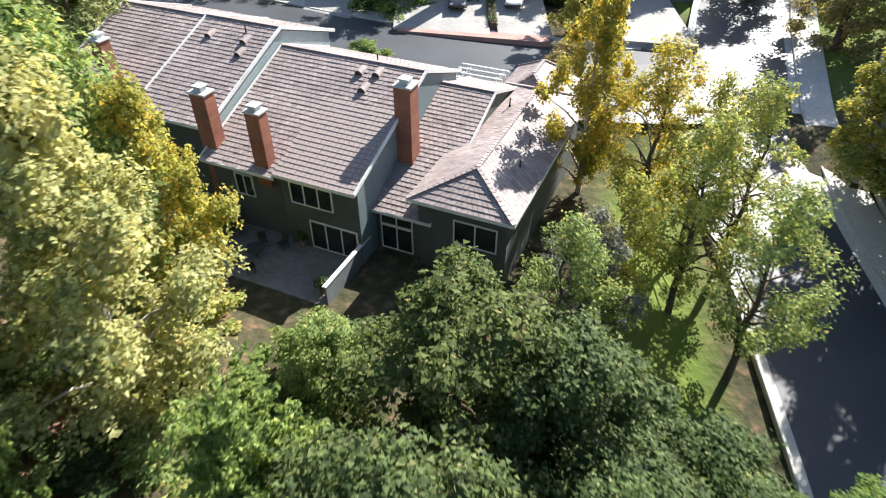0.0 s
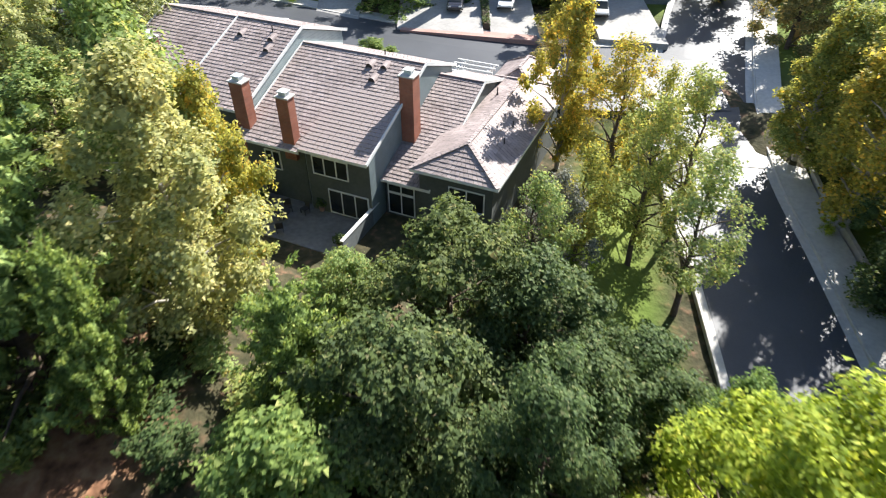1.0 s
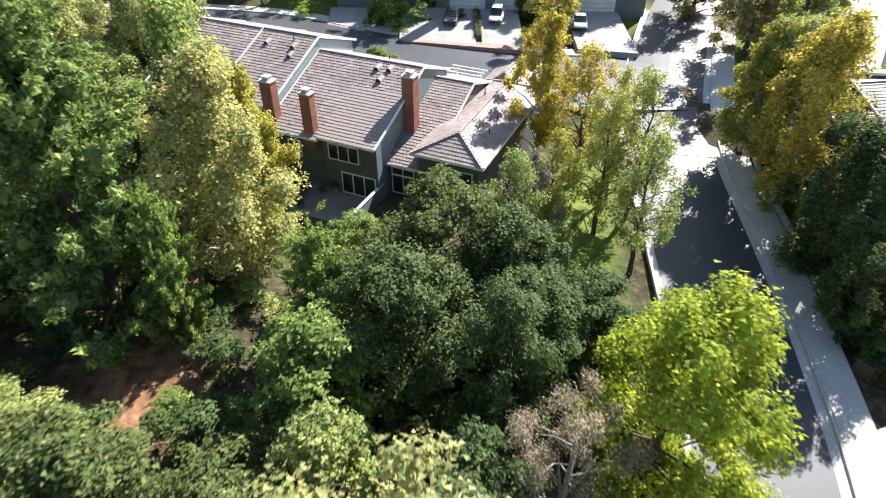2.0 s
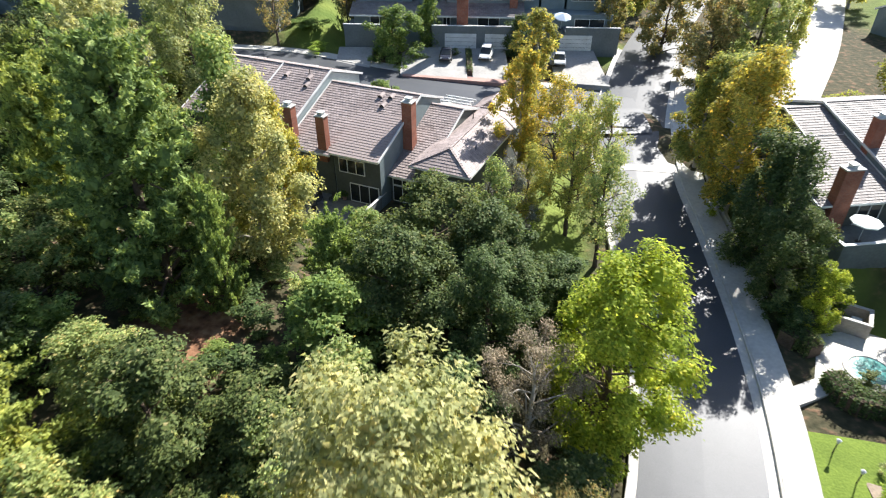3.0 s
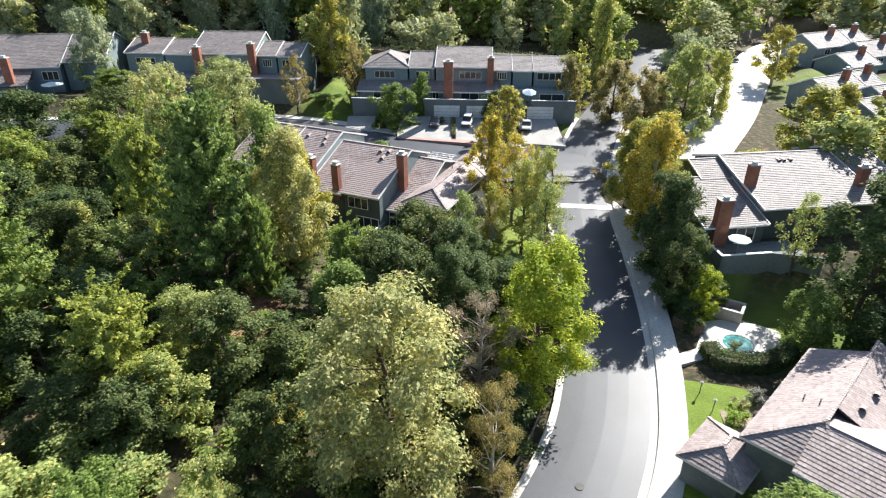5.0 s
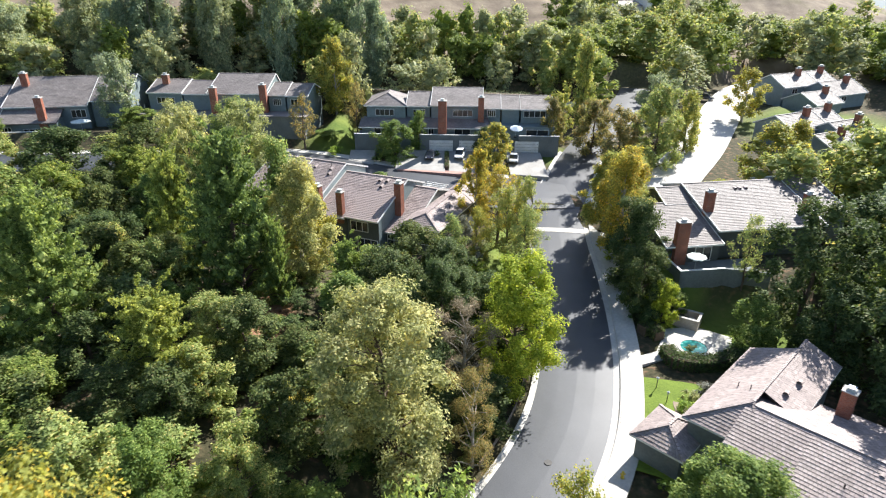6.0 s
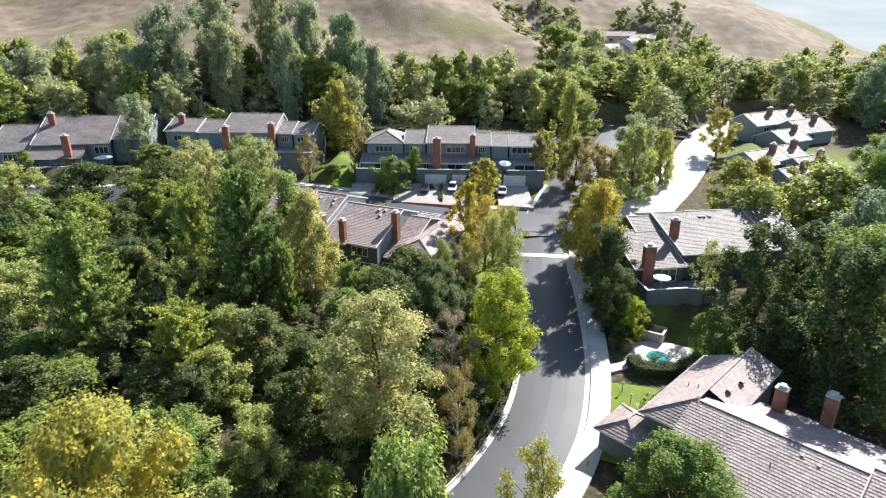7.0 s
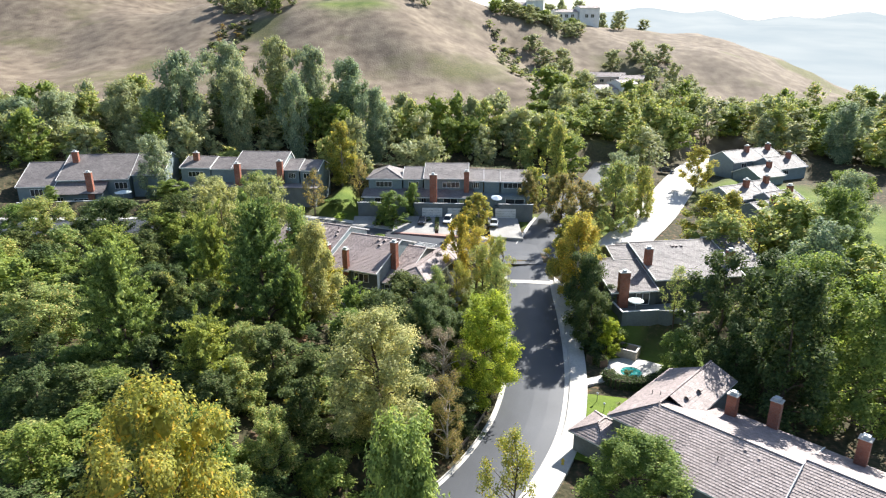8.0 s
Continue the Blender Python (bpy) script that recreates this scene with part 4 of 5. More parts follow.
def make_kind(kind, level, seed, big=False):
    """A crown of boughs, each a lobe of sprays of leaves with a dense heart; and the trunk with its limbs."""
    shape, boughs, bsize, sprays, leaf, ratio, droop, low, full, bark = KINDS[kind]
    rng = np.random.default_rng(seed)
    count, grow = LEAVES[level]
    count = int(count * full)
    if big:  # large crowns carry more and relatively smaller leaves and boughs
        count, leaf, boughs, bsize = int(count * 1.5), leaf * 0.8, int(boughs * 1.4), bsize * 0.86
    if level == "lo":
        boughs, sprays = int(boughs * 0.8), 4
        bsize *= 1.2
    t = (np.arange(boughs) + rng.uniform(0.1, 0.9, boughs)) / boughs
    t = 1 - (1 - t) ** 1.15 if shape == "cone" else t
    ang = np.arange(boughs) * 2.39996 + rng.uniform(-0.5, 0.5, boughs)
    side = 1 + 0.16 * np.sin(2 * ang + seed) + 0.1 * np.sin(3 * ang + 5 * t + seed)
    reach = np.where(rng.uniform(0, 1, boughs) < 0.25, 0.45, rng.uniform(0.72, 1.02, boughs))
    if shape != "cone":  # boughs close over the top
        reach = np.where(t > 0.66, rng.uniform(0, 1, boughs) ** 0.5, reach)
    wide = R0 * crown_width(shape, t) * side
    r = np.maximum(wide * reach - R0 * bsize * (0.4 if shape == "cone" else 0.75), 0.02 * R0)
    cz0, cz1 = low * H0, H0 - R0 * bsize * 0.8
    c = np.stack([r * np.cos(ang), r * np.sin(ang), cz0 + (cz1 - cz0) * t], 1)
    size = R0 * bsize * rng.uniform(0.7, 1.25, boughs)
    outward = unit(np.stack([np.cos(ang), np.sin(ang), 0.35 + 0.9 * t], 1))
    # sprays sit on the upper and outer side of each bough
    own = np.repeat(np.arange(boughs), sprays)
    m = len(own)
    if shape == "cone":
        rise = np.stack([np.cos(ang), np.sin(ang), 0 * ang + 0.55], 1)
        k = np.tile(np.linspace(-1.2, 1.1, sprays), boughs) + rng.uniform(-0.2, 0.2, m)
        sc = c[own] + rise[own] * (k * size[own])[:, None] + rng.normal(0, 0.3, (m, 3)) * size[own][:, None]
        sc[:, 2] += np.maximum(k, 0) ** 2 * size[own] * 0.6
        sr = size[own] * (0.75 - 0.22 * k)
        sdir = unit(rise[own] + rng.normal(0, 0.35, (m, 3)))
    else:
        sdir = unit(rng.normal(0, 0.75, (m, 3)) + outward[own] * 0.75 + np.array([0, 0, 0.3]))
        sc = c[own] + sdir * (size[own] * rng.uniform(0.45, 1.0, m))[:, None]
        sr = size[own] * rng.uniform(0.34, 0.62, m)
    per = rng.multinomial(count, sr ** 2 / np.sum(sr ** 2))
    spr = np.repeat(np.arange(m), per)
    e = unit(rng.normal(0, 1, (count, 3)))
    rr = rng.uniform(0.05, 1.0, count) ** 0.5 * (1 + 0.25 * np.abs(rng.normal(0, 1, count)) * (rng.uniform(0, 1, count) < 0.3))
    if shape == "cone":  # needles reach out and upwards
        q = rng.uniform(-1, 1, count)
        pos = sc[spr] + sdir[spr] * (q * sr[spr] * 1.15)[:, None] + e * ((1.05 - 0.75 * np.abs(q)) * rr * sr[spr] * 0.6)[:, None]
        out = unit(sdir[spr] * 0.7 + e * 0.8)
    else:
        pos = sc[spr] + e * (rr * sr[spr])[:, None]
        out = unit(e * 0.8 + sdir[spr])
        deep = rng.uniform(0, 1, count) < 0.25  # leaves within the bough
        lobe = own[spr]
        pos = np.where(deep[:, None], c[lobe] + e * (0.85 * rng.uniform(0, 1, count) ** 0.4 * size[lobe])[:, None], pos)
    pos[:, 2] = np.maximum(pos[:, 2], 0.05)
    thin = {"sparse": 0.0, "grey": 0.25, "gold": 0.4}.get(kind, 0.45 if shape == "cone" else 0.7 if level == "lo" else 0.5)
    heart = lumps(c, size * thin, np.array([1, 1, 1.0]), level == "hi" and kind != "bush", rng) if thin else None
    crown = leaf_mesh(kind + "_crown", pos, out, leaf * grow, ratio, rng, droop, heart=heart)
    segs, top = [], H0 * (0.95 if shape == "cone" else 0.72)
    lean = rng.normal(0, 0.25, 2)
    pts = [Vector((0, 0, -0.6))] + [Vector((lean[0] * i / 5 + rng.normal(0, 0.1), lean[1] * i / 5 + rng.normal(0, 0.1), top * i / 5)) for i in range(1, 6)]
    rt = [(0.1 if kind == "bush" else 0.26) * (1 - 0.15 * i) for i in range(6)]
    segs += [(pts[i], pts[i + 1], rt[i], rt[i + 1]) for i in range(5)]
    for i in rng.permutation(boughs)[: 3 if kind == "bush" else {"hi": 44, "mid": 14, "lo": 4}[level]]:
        q = Vector(c[i])
        h = min(max(q.z - (0.3 if shape == "cone" else 0.25 * (abs(q.x) + abs(q.y)) + 0.8), 0.6), top)
        k = min(int(h / top * 5), 4)
        p = pts[k].lerp(pts[k + 1], h / top * 5 - k) if h < top else pts[5]
        mid = p.lerp(q, 0.5) + Vector((rng.normal(0, 0.15), rng.normal(0, 0.15), 0.25))
        w = rt[k] * 0.42
        segs += [(p, mid, w, w * 0.6), (mid, q, w * 0.6, w * 0.2)]
        if kind in ("sparse", "grey", "gold"):  # twigs out to the sprays
            segs += [(q, Vector(sc[j]), w * 0.2, w * 0.08) for j in range(i * sprays, (i + 1) * sprays)]
    return crown, limbs_mesh(kind + "_limbs", segs, 6 if level == "hi" and kind != "bush" else 4), bark


MADE = {}
LABELS = {
    "oak": "dense dark green oak tree", "sycamore": "tall olive green sycamore with pale bark", "gold": "street tree turning golden yellow", "sparse": "thinly leaved tree with open branches",
    "rust": "rust-tinged broadleaf tree by the street", "lime": "bright yellow-green leafy tree", "pine": "large dark green pine with upturned sprays", "young_pine": "light green young pine",
    "pale": "pale olive broadleaf tree", "grey": "grey half-bare shrubby tree", "green": "fresh green round-headed tree", "poplar": "narrow upright green poplar", "eucalyptus": "tall grey-green eucalyptus tree",
    "bush": "low dense green shrub",
}


def plant(kind, x, y, top, radius, leaf="", level="", z=None, label=""):
    """A tree or shrub at x, y whose crown tops out at that height, with that crown radius."""
    z = land1(x, y) if z is None else z
    level = level or ("hi" if y < 42 and -25 < x < 36 or "pine" in kind else "mid")
    tint = leaf or {"sparse": "sycamore", "poplar": "green", "eucalyptus": "far", "bush": "oak"}.get(kind, kind)
    v = int(abs(x * 7.3 + y * 3.1)) % (2 if level == "hi" else 2)
    key = (kind, level, v, radius > 4.9)
    if key not in MADE:
        MADE[key] = make_kind(kind, level, 17 * len(MADE) + 5, radius > 4.9)
    crown, limbs, bark = MADE[key]
    ck = key + (tint,)
    if ck not in MADE:
        MADE[ck] = crown if not crown.materials else crown.copy()
        MADE[ck].materials.clear()
        MADE[ck].materials.append(LEAF[tint])
    h = max(1.0, top - z)
    name = "shrub" if kind == "bush" else kind + "_tree" if kind in ("oak", "sycamore", "pine", "poplar", "eucalyptus") else "tree"
    t = thing(name, pose(x, y, z, 0, 0, (x * 57 + y * 31) % 360) @ Matrix.Diagonal((radius / R0, radius / R0, h / H0, 1)), label or LABELS[kind], "shrub" if kind == "bush" else "tree", "shrubs" if kind == "bush" else "trees")
    part("trunk", limbs, bark, t)
    part("crown", MADE[ck], None, t)
    return t


TREES = [
    # the wooded slope below the townhouses
    ("sycamore", -13, 16.5, 21.5, 5.0, "pale"), ("sycamore", -17, 24, 22, 4.6, "sycamore"), ("sycamore", -13.5, 24.5, 17.5, 3.2, "gold"), ("young_pine", -14.4, 10.1, 16.1, 1.9, "young_pine"), ("pine", -19.8, 12.4, 25.4, 6.3, ""), ("young_pine", -6.5, 11.0, 13.4, 2.8, ""),
    ("oak", 0.5, 15.5, 13.6, 4.6, ""), ("oak", -1.6, 8.6, 13.8, 4.4, ""), ("oak", 4.6, 14.5, 12.4, 4.0, ""), ("pale", 4.4, 7.2, 13.4, 3.6, "oak"), ("oak", -5.0, 17.8, 10.0, 2.3, "sycamore"),
    ("pale", -0.4, -10.5, 19.2, 6.8, "pale"), ("lime", 12.6, 3.8, 15.2, 5.4, ""), ("grey", 6.8, 1.2, 11.6, 3.6, ""), ("young_pine", -34.5, 0, 23.2, 5.4, ""), ("young_pine", -21.6, -6, 15.8, 4.4, "young_pine"),
    ("pale", -18.4, 0.6, 12.2, 3.5, "sycamore"), ("rust", -10.2, -7.9, 7.6, 2.1, "gold"), ("green", -16.8, -20, 13.1, 3.1, "green"), ("rust", -10.7, -18, 11.6, 2.6, "sycamore"), ("grey", 7.4, -8.6, 10.8, 3.2, "rust"), ("young_pine", -29.5, 19, 21.5, 3.8, "young_pine"), ("pale", -12.2, -37.4, 26.4, 5.6, "gold"), ("lime", 4.2, -34.0, 21.8, 4.4, "young_pine"), ("sparse", 13.6, -24.2, 13.4, 3.6, "gold"), ("sparse", 5.5, 20.5, 13.2, 3.2, "sycamore"),
    ("sparse", 13.4, 26.2, 15.0, 3.8, "sycamore"), ("sparse", 16.6, 28.6, 15.5, 3.8, "sycamore"), ("sparse", 15.6, 22.0, 13.6, 3.8, "sycamore"), ("sparse", 9.2, 24.6, 12.6, 3.0, "gold"), ("sparse", 12.6, 33.0, 15.8, 4.4, "gold"), ("gold", 9.8, 37.5, 17.0, 3.6, "gold"), ("sparse", 15.5, 31.5, 14.5, 2.8, "gold"), ("pale", -35, 40, 23.0, 5.0, "pale"), ("pale", -28.5, 48, 22.5, 5.0, "pale"),
    ("oak", -58, 45, 18.5, 7.0, ""), ("pale", -46.5, 4, 16.5, 5.6, "sycamore"), ("pale", -73, 46, 18, 5.6, "sycamore"), ("sparse", 7.2, 22.5, 12.0, 2.6, "grey"), ("oak", 10.4, 13.2, 8.6, 3.4, "oak"), ("oak", 15.0, 11.0, 7.4, 2.6, "green"), ("oak", 6.4, 11.0, 10.2, 3.6, "oak"),
    # beside the road and round the eastern houses
    ("gold", 30.4, 29.5, 19.3, 5.6, "gold"), ("green", 30.0, 21.8, 15.2, 4.3, "oak"), ("green", 31.4, 35.5, 17.5, 5.2, "sycamore"), ("green", 29.9, 16.4, 11.0, 3.2, "oak"), ("green", 32.2, 14.5, 6.8, 2.0, "lime"), ("gold", 29.5, 37.5, 16.5, 4.2, "gold"), ("rust", 36.5, 57, 19.5, 5.2, ""),
    ("green", 44.5, 61, 22.5, 5.4, "sycamore"), ("green", 53.5, 71, 19.5, 3.6, "sycamore"), ("gold", 75, 93, 20.5, 5.4, "gold"), ("gold", 61, 50, 18.0, 7.2, "gold"), ("green", 47.5, 11, 18.5, 5.8, "oak"),
    ("green", 51, -1.5, 20.5, 6.2, "oak"), ("green", 60, -3, 20, 6.5, "green"), ("green", 59, 9, 19, 6.0, "green"), ("sparse", 43.4, 18.0, 14.2, 2.6, "sycamore"), ("green", 27.2, -19, 9.4, 5.2, "green"),
    ("green", 82, 43, 21, 6.0, "green"), ("oak", 90, 52, 22, 5.0, "far"), ("green", 41.0, 8.0, 7.5, 3.0, "green"), ("green", 70, 26, 19, 6.0, "far"), ("poplar", 36.5, 92, 27, 4.6, "sycamore"), ("rust", 34.6, 70.5, 18.5, 4.6, "rust"), ("green", 49.5, 79, 21.5, 5.4, "far"), ("gold", 67, 54, 17.5, 4.8, "gold"), ("green", 95.5, 63, 20, 6.0, "green"), ("pale", -46, 62.5, 19, 5.2, "pale"), ("pale", -36, 64, 19.5, 4.4, "sycamore"), ("eucalyptus", 129, 119, 30, 6.5, "far"),
    # the side street
    ("green", -6.2, 67.6, 14.2, 4.2, "green"), ("poplar", -1.0, 71.6, 15.4, 2.4, "green"), ("gold", 14.0, 61.5, 15.2, 4.4, "gold"), ("oak", 12.5, 69.5, 12.8, 2.6, "oak"),
    ("green", -6.5, 52.0, 8.8, 2.2, "green"), ("sparse", -24.5, 72.5, 18.5, 3.8, "rust"), ("sycamore", -20.5, 90, 28, 5.2, "gold"), ("sparse", -14.5, 80, 20, 3.2, "rust"), ("oak", -66, 82, 25.5, 4.6, "far"),
    ("green", -60, 74, 15.5, 4.6, "green"), ("gold", 27.0, 74, 17.5, 3.4, "rust"), ("rust", 29.0, 80, 18, 3.6, "sycamore"), ("poplar", -86.5, 70.5, 15, 2.4, "green"), ("green", -20, 76, 8.5, 3.0, "green"),
]
for row in TREES:
    kind, x, y, top, radius, leaf = row
    plant(kind, x, y, top, radius, leaf)
# filler trees: patches of the plan, x and y ranges, spacing, lowest and highest height, radius
rnd = random.Random(4)
WOODS = []


def ahead(x, y):
    return abs(x - 7) < 0.74 * (y + 78) + 4


def thicket(x0, x1, y0, y1, step, h0, h1, r0, r1, kinds, leaves, level, keep, shrubs=0.0):
    n = 0
    y = y0
    while y < y1:
        x = x0 + (step / 2 if n % 2 else 0)
        while x < x1:
            px, py = x + rnd.uniform(-0.42, 0.42) * step, y + rnd.uniform(-0.42, 0.42) * step
            h, r, kind, leaf, low = rnd.uniform(h0, h1), rnd.uniform(r0, r1), rnd.choice(kinds), rnd.choice(leaves), rnd.random() < shrubs
            if keep(px, py) and ahead(px, py) and all((px - t[1]) ** 2 + (py - t[2]) ** 2 > ((0.1 if kinds == ["bush"] else 0.75) * t[4] + (0.4 if kinds == ["bush"] else 1.6)) ** 2 for t in TREES):
                g = land1(px, py)
                if level == "stuff":
                    WOODS.append((kind, leaf, px, py, g, h, r))
                elif low:
                    plant("bush", px, py, g + h * 0.45, r * 0.85, leaf, "hi", z=g)
                else:
                    plant(kind, px, py, g + h, r, leaf, level, z=g, label=LABELS[kind] + " in the thicket")
            x += step
        y += step * 0.87
        n += 1


def off_road(x, y, more=0.0):
    return all(np.min(np.hypot(ln[:, 0] - x, ln[:, 1] - y)) > half + 2.6 + more for ln, half in ROADS)


def off_plots(x, y, more=0.0):
    for px, py, hx, hy, turn, pz in PADS:
        c, s = math.cos(radians(turn)), math.sin(radians(turn))
        a, b = (x - px) * c + (y - py) * s, -(x - px) * s + (y - py) * c
        if abs(a) < hx + more and abs(b) < hy + more:
            return False
    return True


def verge(y):
    return np.interp(y, [-64, -48, -36.5, -25.6, -15.5, -5, 4, 14, 26], [-6.5, -5.8, -4.4, 1.0, 10.5, 16.6, 19.7, 21.4, 22.4])


def left_bank(x, y):
    return verge(y) - x > 5.8


thicket(-56, 14, -42, 22, 5.4, 4.2, 8.6, 2.8, 4.2, ["oak", "oak", "oak", "green", "pale"], ["oak", "oak", "oak", "oak", "oak", "green", "sycamore"], "mid",
        lambda x, y: left_bank(x, y) and off_road(x, y, -0.6) and off_plots(x, y, 1.0) and math.hypot((x + 16.6) / 4.2, (y - 9.5) / 8.5) > 1 and not (-17 < x < 1 and y > 15.5), 0.2)
thicket(-96, -24, 22, 58, 8.0, 7.0, 11.0, 3.8, 5.0, ["oak", "oak", "green", "pale"], ["oak", "oak", "green", "sycamore"], "mid", lambda x, y: off_road(x, y, 2) and off_plots(x, y, 1.5) and x < -28)
thicket(-120, -56, -66, 22, 9.0, 8.0, 12.0, 5.0, 6.2, ["oak", "green"], ["oak", "green"], "stuff", lambda x, y: True)
thicket(44, 66, -4, 24, 6.5, 10.0, 15.0, 3.8, 5.0, ["green", "green", "oak"], ["oak", "green", "oak"], "mid", lambda x, y: off_plots(x, y, 0.0) and (x > 46 or y < 14))
thicket(62, 130, -30, 60, 9.6, 9.0, 15.0, 5.4, 6.8, ["green", "oak", "gold"], ["sycamore", "green", "sycamore"], "stuff", lambda x, y: off_road(x, y, 2) and off_plots(x, y, 1.5) and math.hypot((x - 108) / 20, (y - 52) / 32) > 1)
thicket(-19, 4, -4, 24.5, 3.7, 1.4, 2.8, 1.5, 2.3, ["bush"], ["oak", "oak", "sycamore", "green"], "hi", lambda x, y: off_plots(x, y, 0.2) and math.hypot((x + 16.6) / 2.4, (y - 9.5) / 7.0) > 1, 0.0)
# shrubs along the verge west of the road
thicket(-24, 20, -44, 18, 2.7, 1.0, 2.4, 1.1, 1.8, ["bush"], ["oak", "oak", "green", "sycamore"], "mid", lambda x, y: verge(y) - x < 12 and off_road(x, y, -0.9) and verge(y) - x > 0 and off_plots(x, y, 0.2), 0.0)
thicket(-24, 8, -36, 0, 3.8, 1.4, 3.4, 1.8, 2.6, ["bush"], ["oak", "oak", "sycamore", "green"], "mid", lambda x, y: verge(y) - x > 5.5 and off_road(x, y, -0.6), 0.0)
# shrubs on the bank east of the road
thicket(28, 36, 8, 44, 3.0, 1.6, 4.2, 1.2, 1.9, ["bush"], ["oak", "oak", "green", "lime"], "hi", lambda x, y: off_road(x, y, 0.7) and off_plots(x, y, -1.0), 0.0)
thicket(-20, 6, 19, 25, 3.0, 1.5, 3.0, 1.2, 1.8, ["bush"], ["oak", "sycamore", "green"], "hi", lambda x, y: off_plots(x, y, 0.2) and not -15 < x < -1, 0.0)
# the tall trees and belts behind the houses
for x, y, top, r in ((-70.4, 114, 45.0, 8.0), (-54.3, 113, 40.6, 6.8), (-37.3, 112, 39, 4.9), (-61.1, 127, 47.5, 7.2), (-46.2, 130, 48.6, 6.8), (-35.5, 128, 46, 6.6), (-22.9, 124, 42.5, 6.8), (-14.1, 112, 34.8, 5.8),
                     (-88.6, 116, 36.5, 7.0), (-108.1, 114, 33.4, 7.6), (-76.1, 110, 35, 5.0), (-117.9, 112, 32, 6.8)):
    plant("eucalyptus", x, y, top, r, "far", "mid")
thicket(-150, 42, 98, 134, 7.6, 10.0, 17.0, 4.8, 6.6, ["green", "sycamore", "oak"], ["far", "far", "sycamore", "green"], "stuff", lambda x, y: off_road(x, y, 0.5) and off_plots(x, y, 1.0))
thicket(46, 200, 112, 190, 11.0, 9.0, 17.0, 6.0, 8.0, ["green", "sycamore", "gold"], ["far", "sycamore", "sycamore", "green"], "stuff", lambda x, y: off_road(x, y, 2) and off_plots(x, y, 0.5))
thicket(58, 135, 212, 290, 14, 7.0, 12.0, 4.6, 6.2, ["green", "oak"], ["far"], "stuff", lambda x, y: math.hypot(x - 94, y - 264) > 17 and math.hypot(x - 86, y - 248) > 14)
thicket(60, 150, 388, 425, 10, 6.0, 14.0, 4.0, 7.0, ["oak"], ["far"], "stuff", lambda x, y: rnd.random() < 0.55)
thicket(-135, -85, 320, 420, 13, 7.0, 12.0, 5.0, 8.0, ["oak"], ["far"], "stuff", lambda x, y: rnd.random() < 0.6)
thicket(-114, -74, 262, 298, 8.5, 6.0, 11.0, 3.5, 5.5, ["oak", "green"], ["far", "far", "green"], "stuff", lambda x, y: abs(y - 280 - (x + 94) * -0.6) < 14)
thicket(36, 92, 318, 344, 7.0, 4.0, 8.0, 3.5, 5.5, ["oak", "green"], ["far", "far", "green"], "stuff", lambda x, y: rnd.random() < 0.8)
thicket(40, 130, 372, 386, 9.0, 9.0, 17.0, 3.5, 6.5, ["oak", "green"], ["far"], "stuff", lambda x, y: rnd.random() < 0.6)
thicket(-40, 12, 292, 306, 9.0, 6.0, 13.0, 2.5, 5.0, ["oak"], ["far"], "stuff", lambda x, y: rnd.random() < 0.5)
thicket(-118, -72, 200, 262, 5.5, 1.2, 2.8, 2.0, 3.6, ["bush"], ["sycamore", "oak", "rust"], "stuff", lambda x, y: abs(x + 94 + (y - 230) * 0.15) < 10 and rnd.random() < 0.8)
thicket(28, 50, 224, 300, 5.5, 1.5, 4.0, 2.0, 3.6, ["bush"], ["far", "oak", "sycamore"], "stuff", lambda x, y: abs(x - 44 + (y - 240) * 0.18) < 8 and rnd.random() < 0.85)
woods = {}
for k, (kind, leaf, x, y, g, h, r) in enumerate(WOODS):
    key = (kind, "lo", k % 2)
    if key not in MADE:
        MADE[key] = make_kind(kind, "lo", 17 * len(MADE) + 5)
    co = np.empty(len(MADE[key][0].vertices) * 3, np.float32)
    MADE[key][0].vertices.foreach_get("co", co)
    co = co.reshape(-1, 3) * np.array([r / R0, r / R0, h / H0])
    a = k * 2.4
    co = np.stack([co[:, 0] * math.cos(a) - co[:, 1] * math.sin(a) + x, co[:, 0] * math.sin(a) + co[:, 1] * math.cos(a) + y, co[:, 2] + g], 1)
    woods.setdefault(leaf, []).append(co.reshape(-1, 3, 3))
for leaf, parts_ in woods.items():
    tagged(part("woods", faces_mesh("woods", np.concatenate(parts_)), LEAF[leaf]), "distant mixed green woods round the houses", "woods", kind="stuff")
tagged(part("woods_trunks", limbs_mesh("woods_trunks", [((x, y, g - 0.5), (x, y, g + h * 0.6), 0.3, 0.12) for kind, leaf, x, y, g, h, r in WOODS], 4), BARK), "trunks of the distant mixed woods", "woods", kind="stuff")

# ---- far mountains, their haze painted as a pale blue glow ----
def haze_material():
    m = bpy.data.materials.new("painted_haze")
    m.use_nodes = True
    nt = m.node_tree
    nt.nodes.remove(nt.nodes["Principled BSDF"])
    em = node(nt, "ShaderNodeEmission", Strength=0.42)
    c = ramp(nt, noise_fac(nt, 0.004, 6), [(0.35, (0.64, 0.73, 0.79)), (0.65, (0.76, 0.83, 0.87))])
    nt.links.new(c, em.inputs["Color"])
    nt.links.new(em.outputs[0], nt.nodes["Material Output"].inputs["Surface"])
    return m


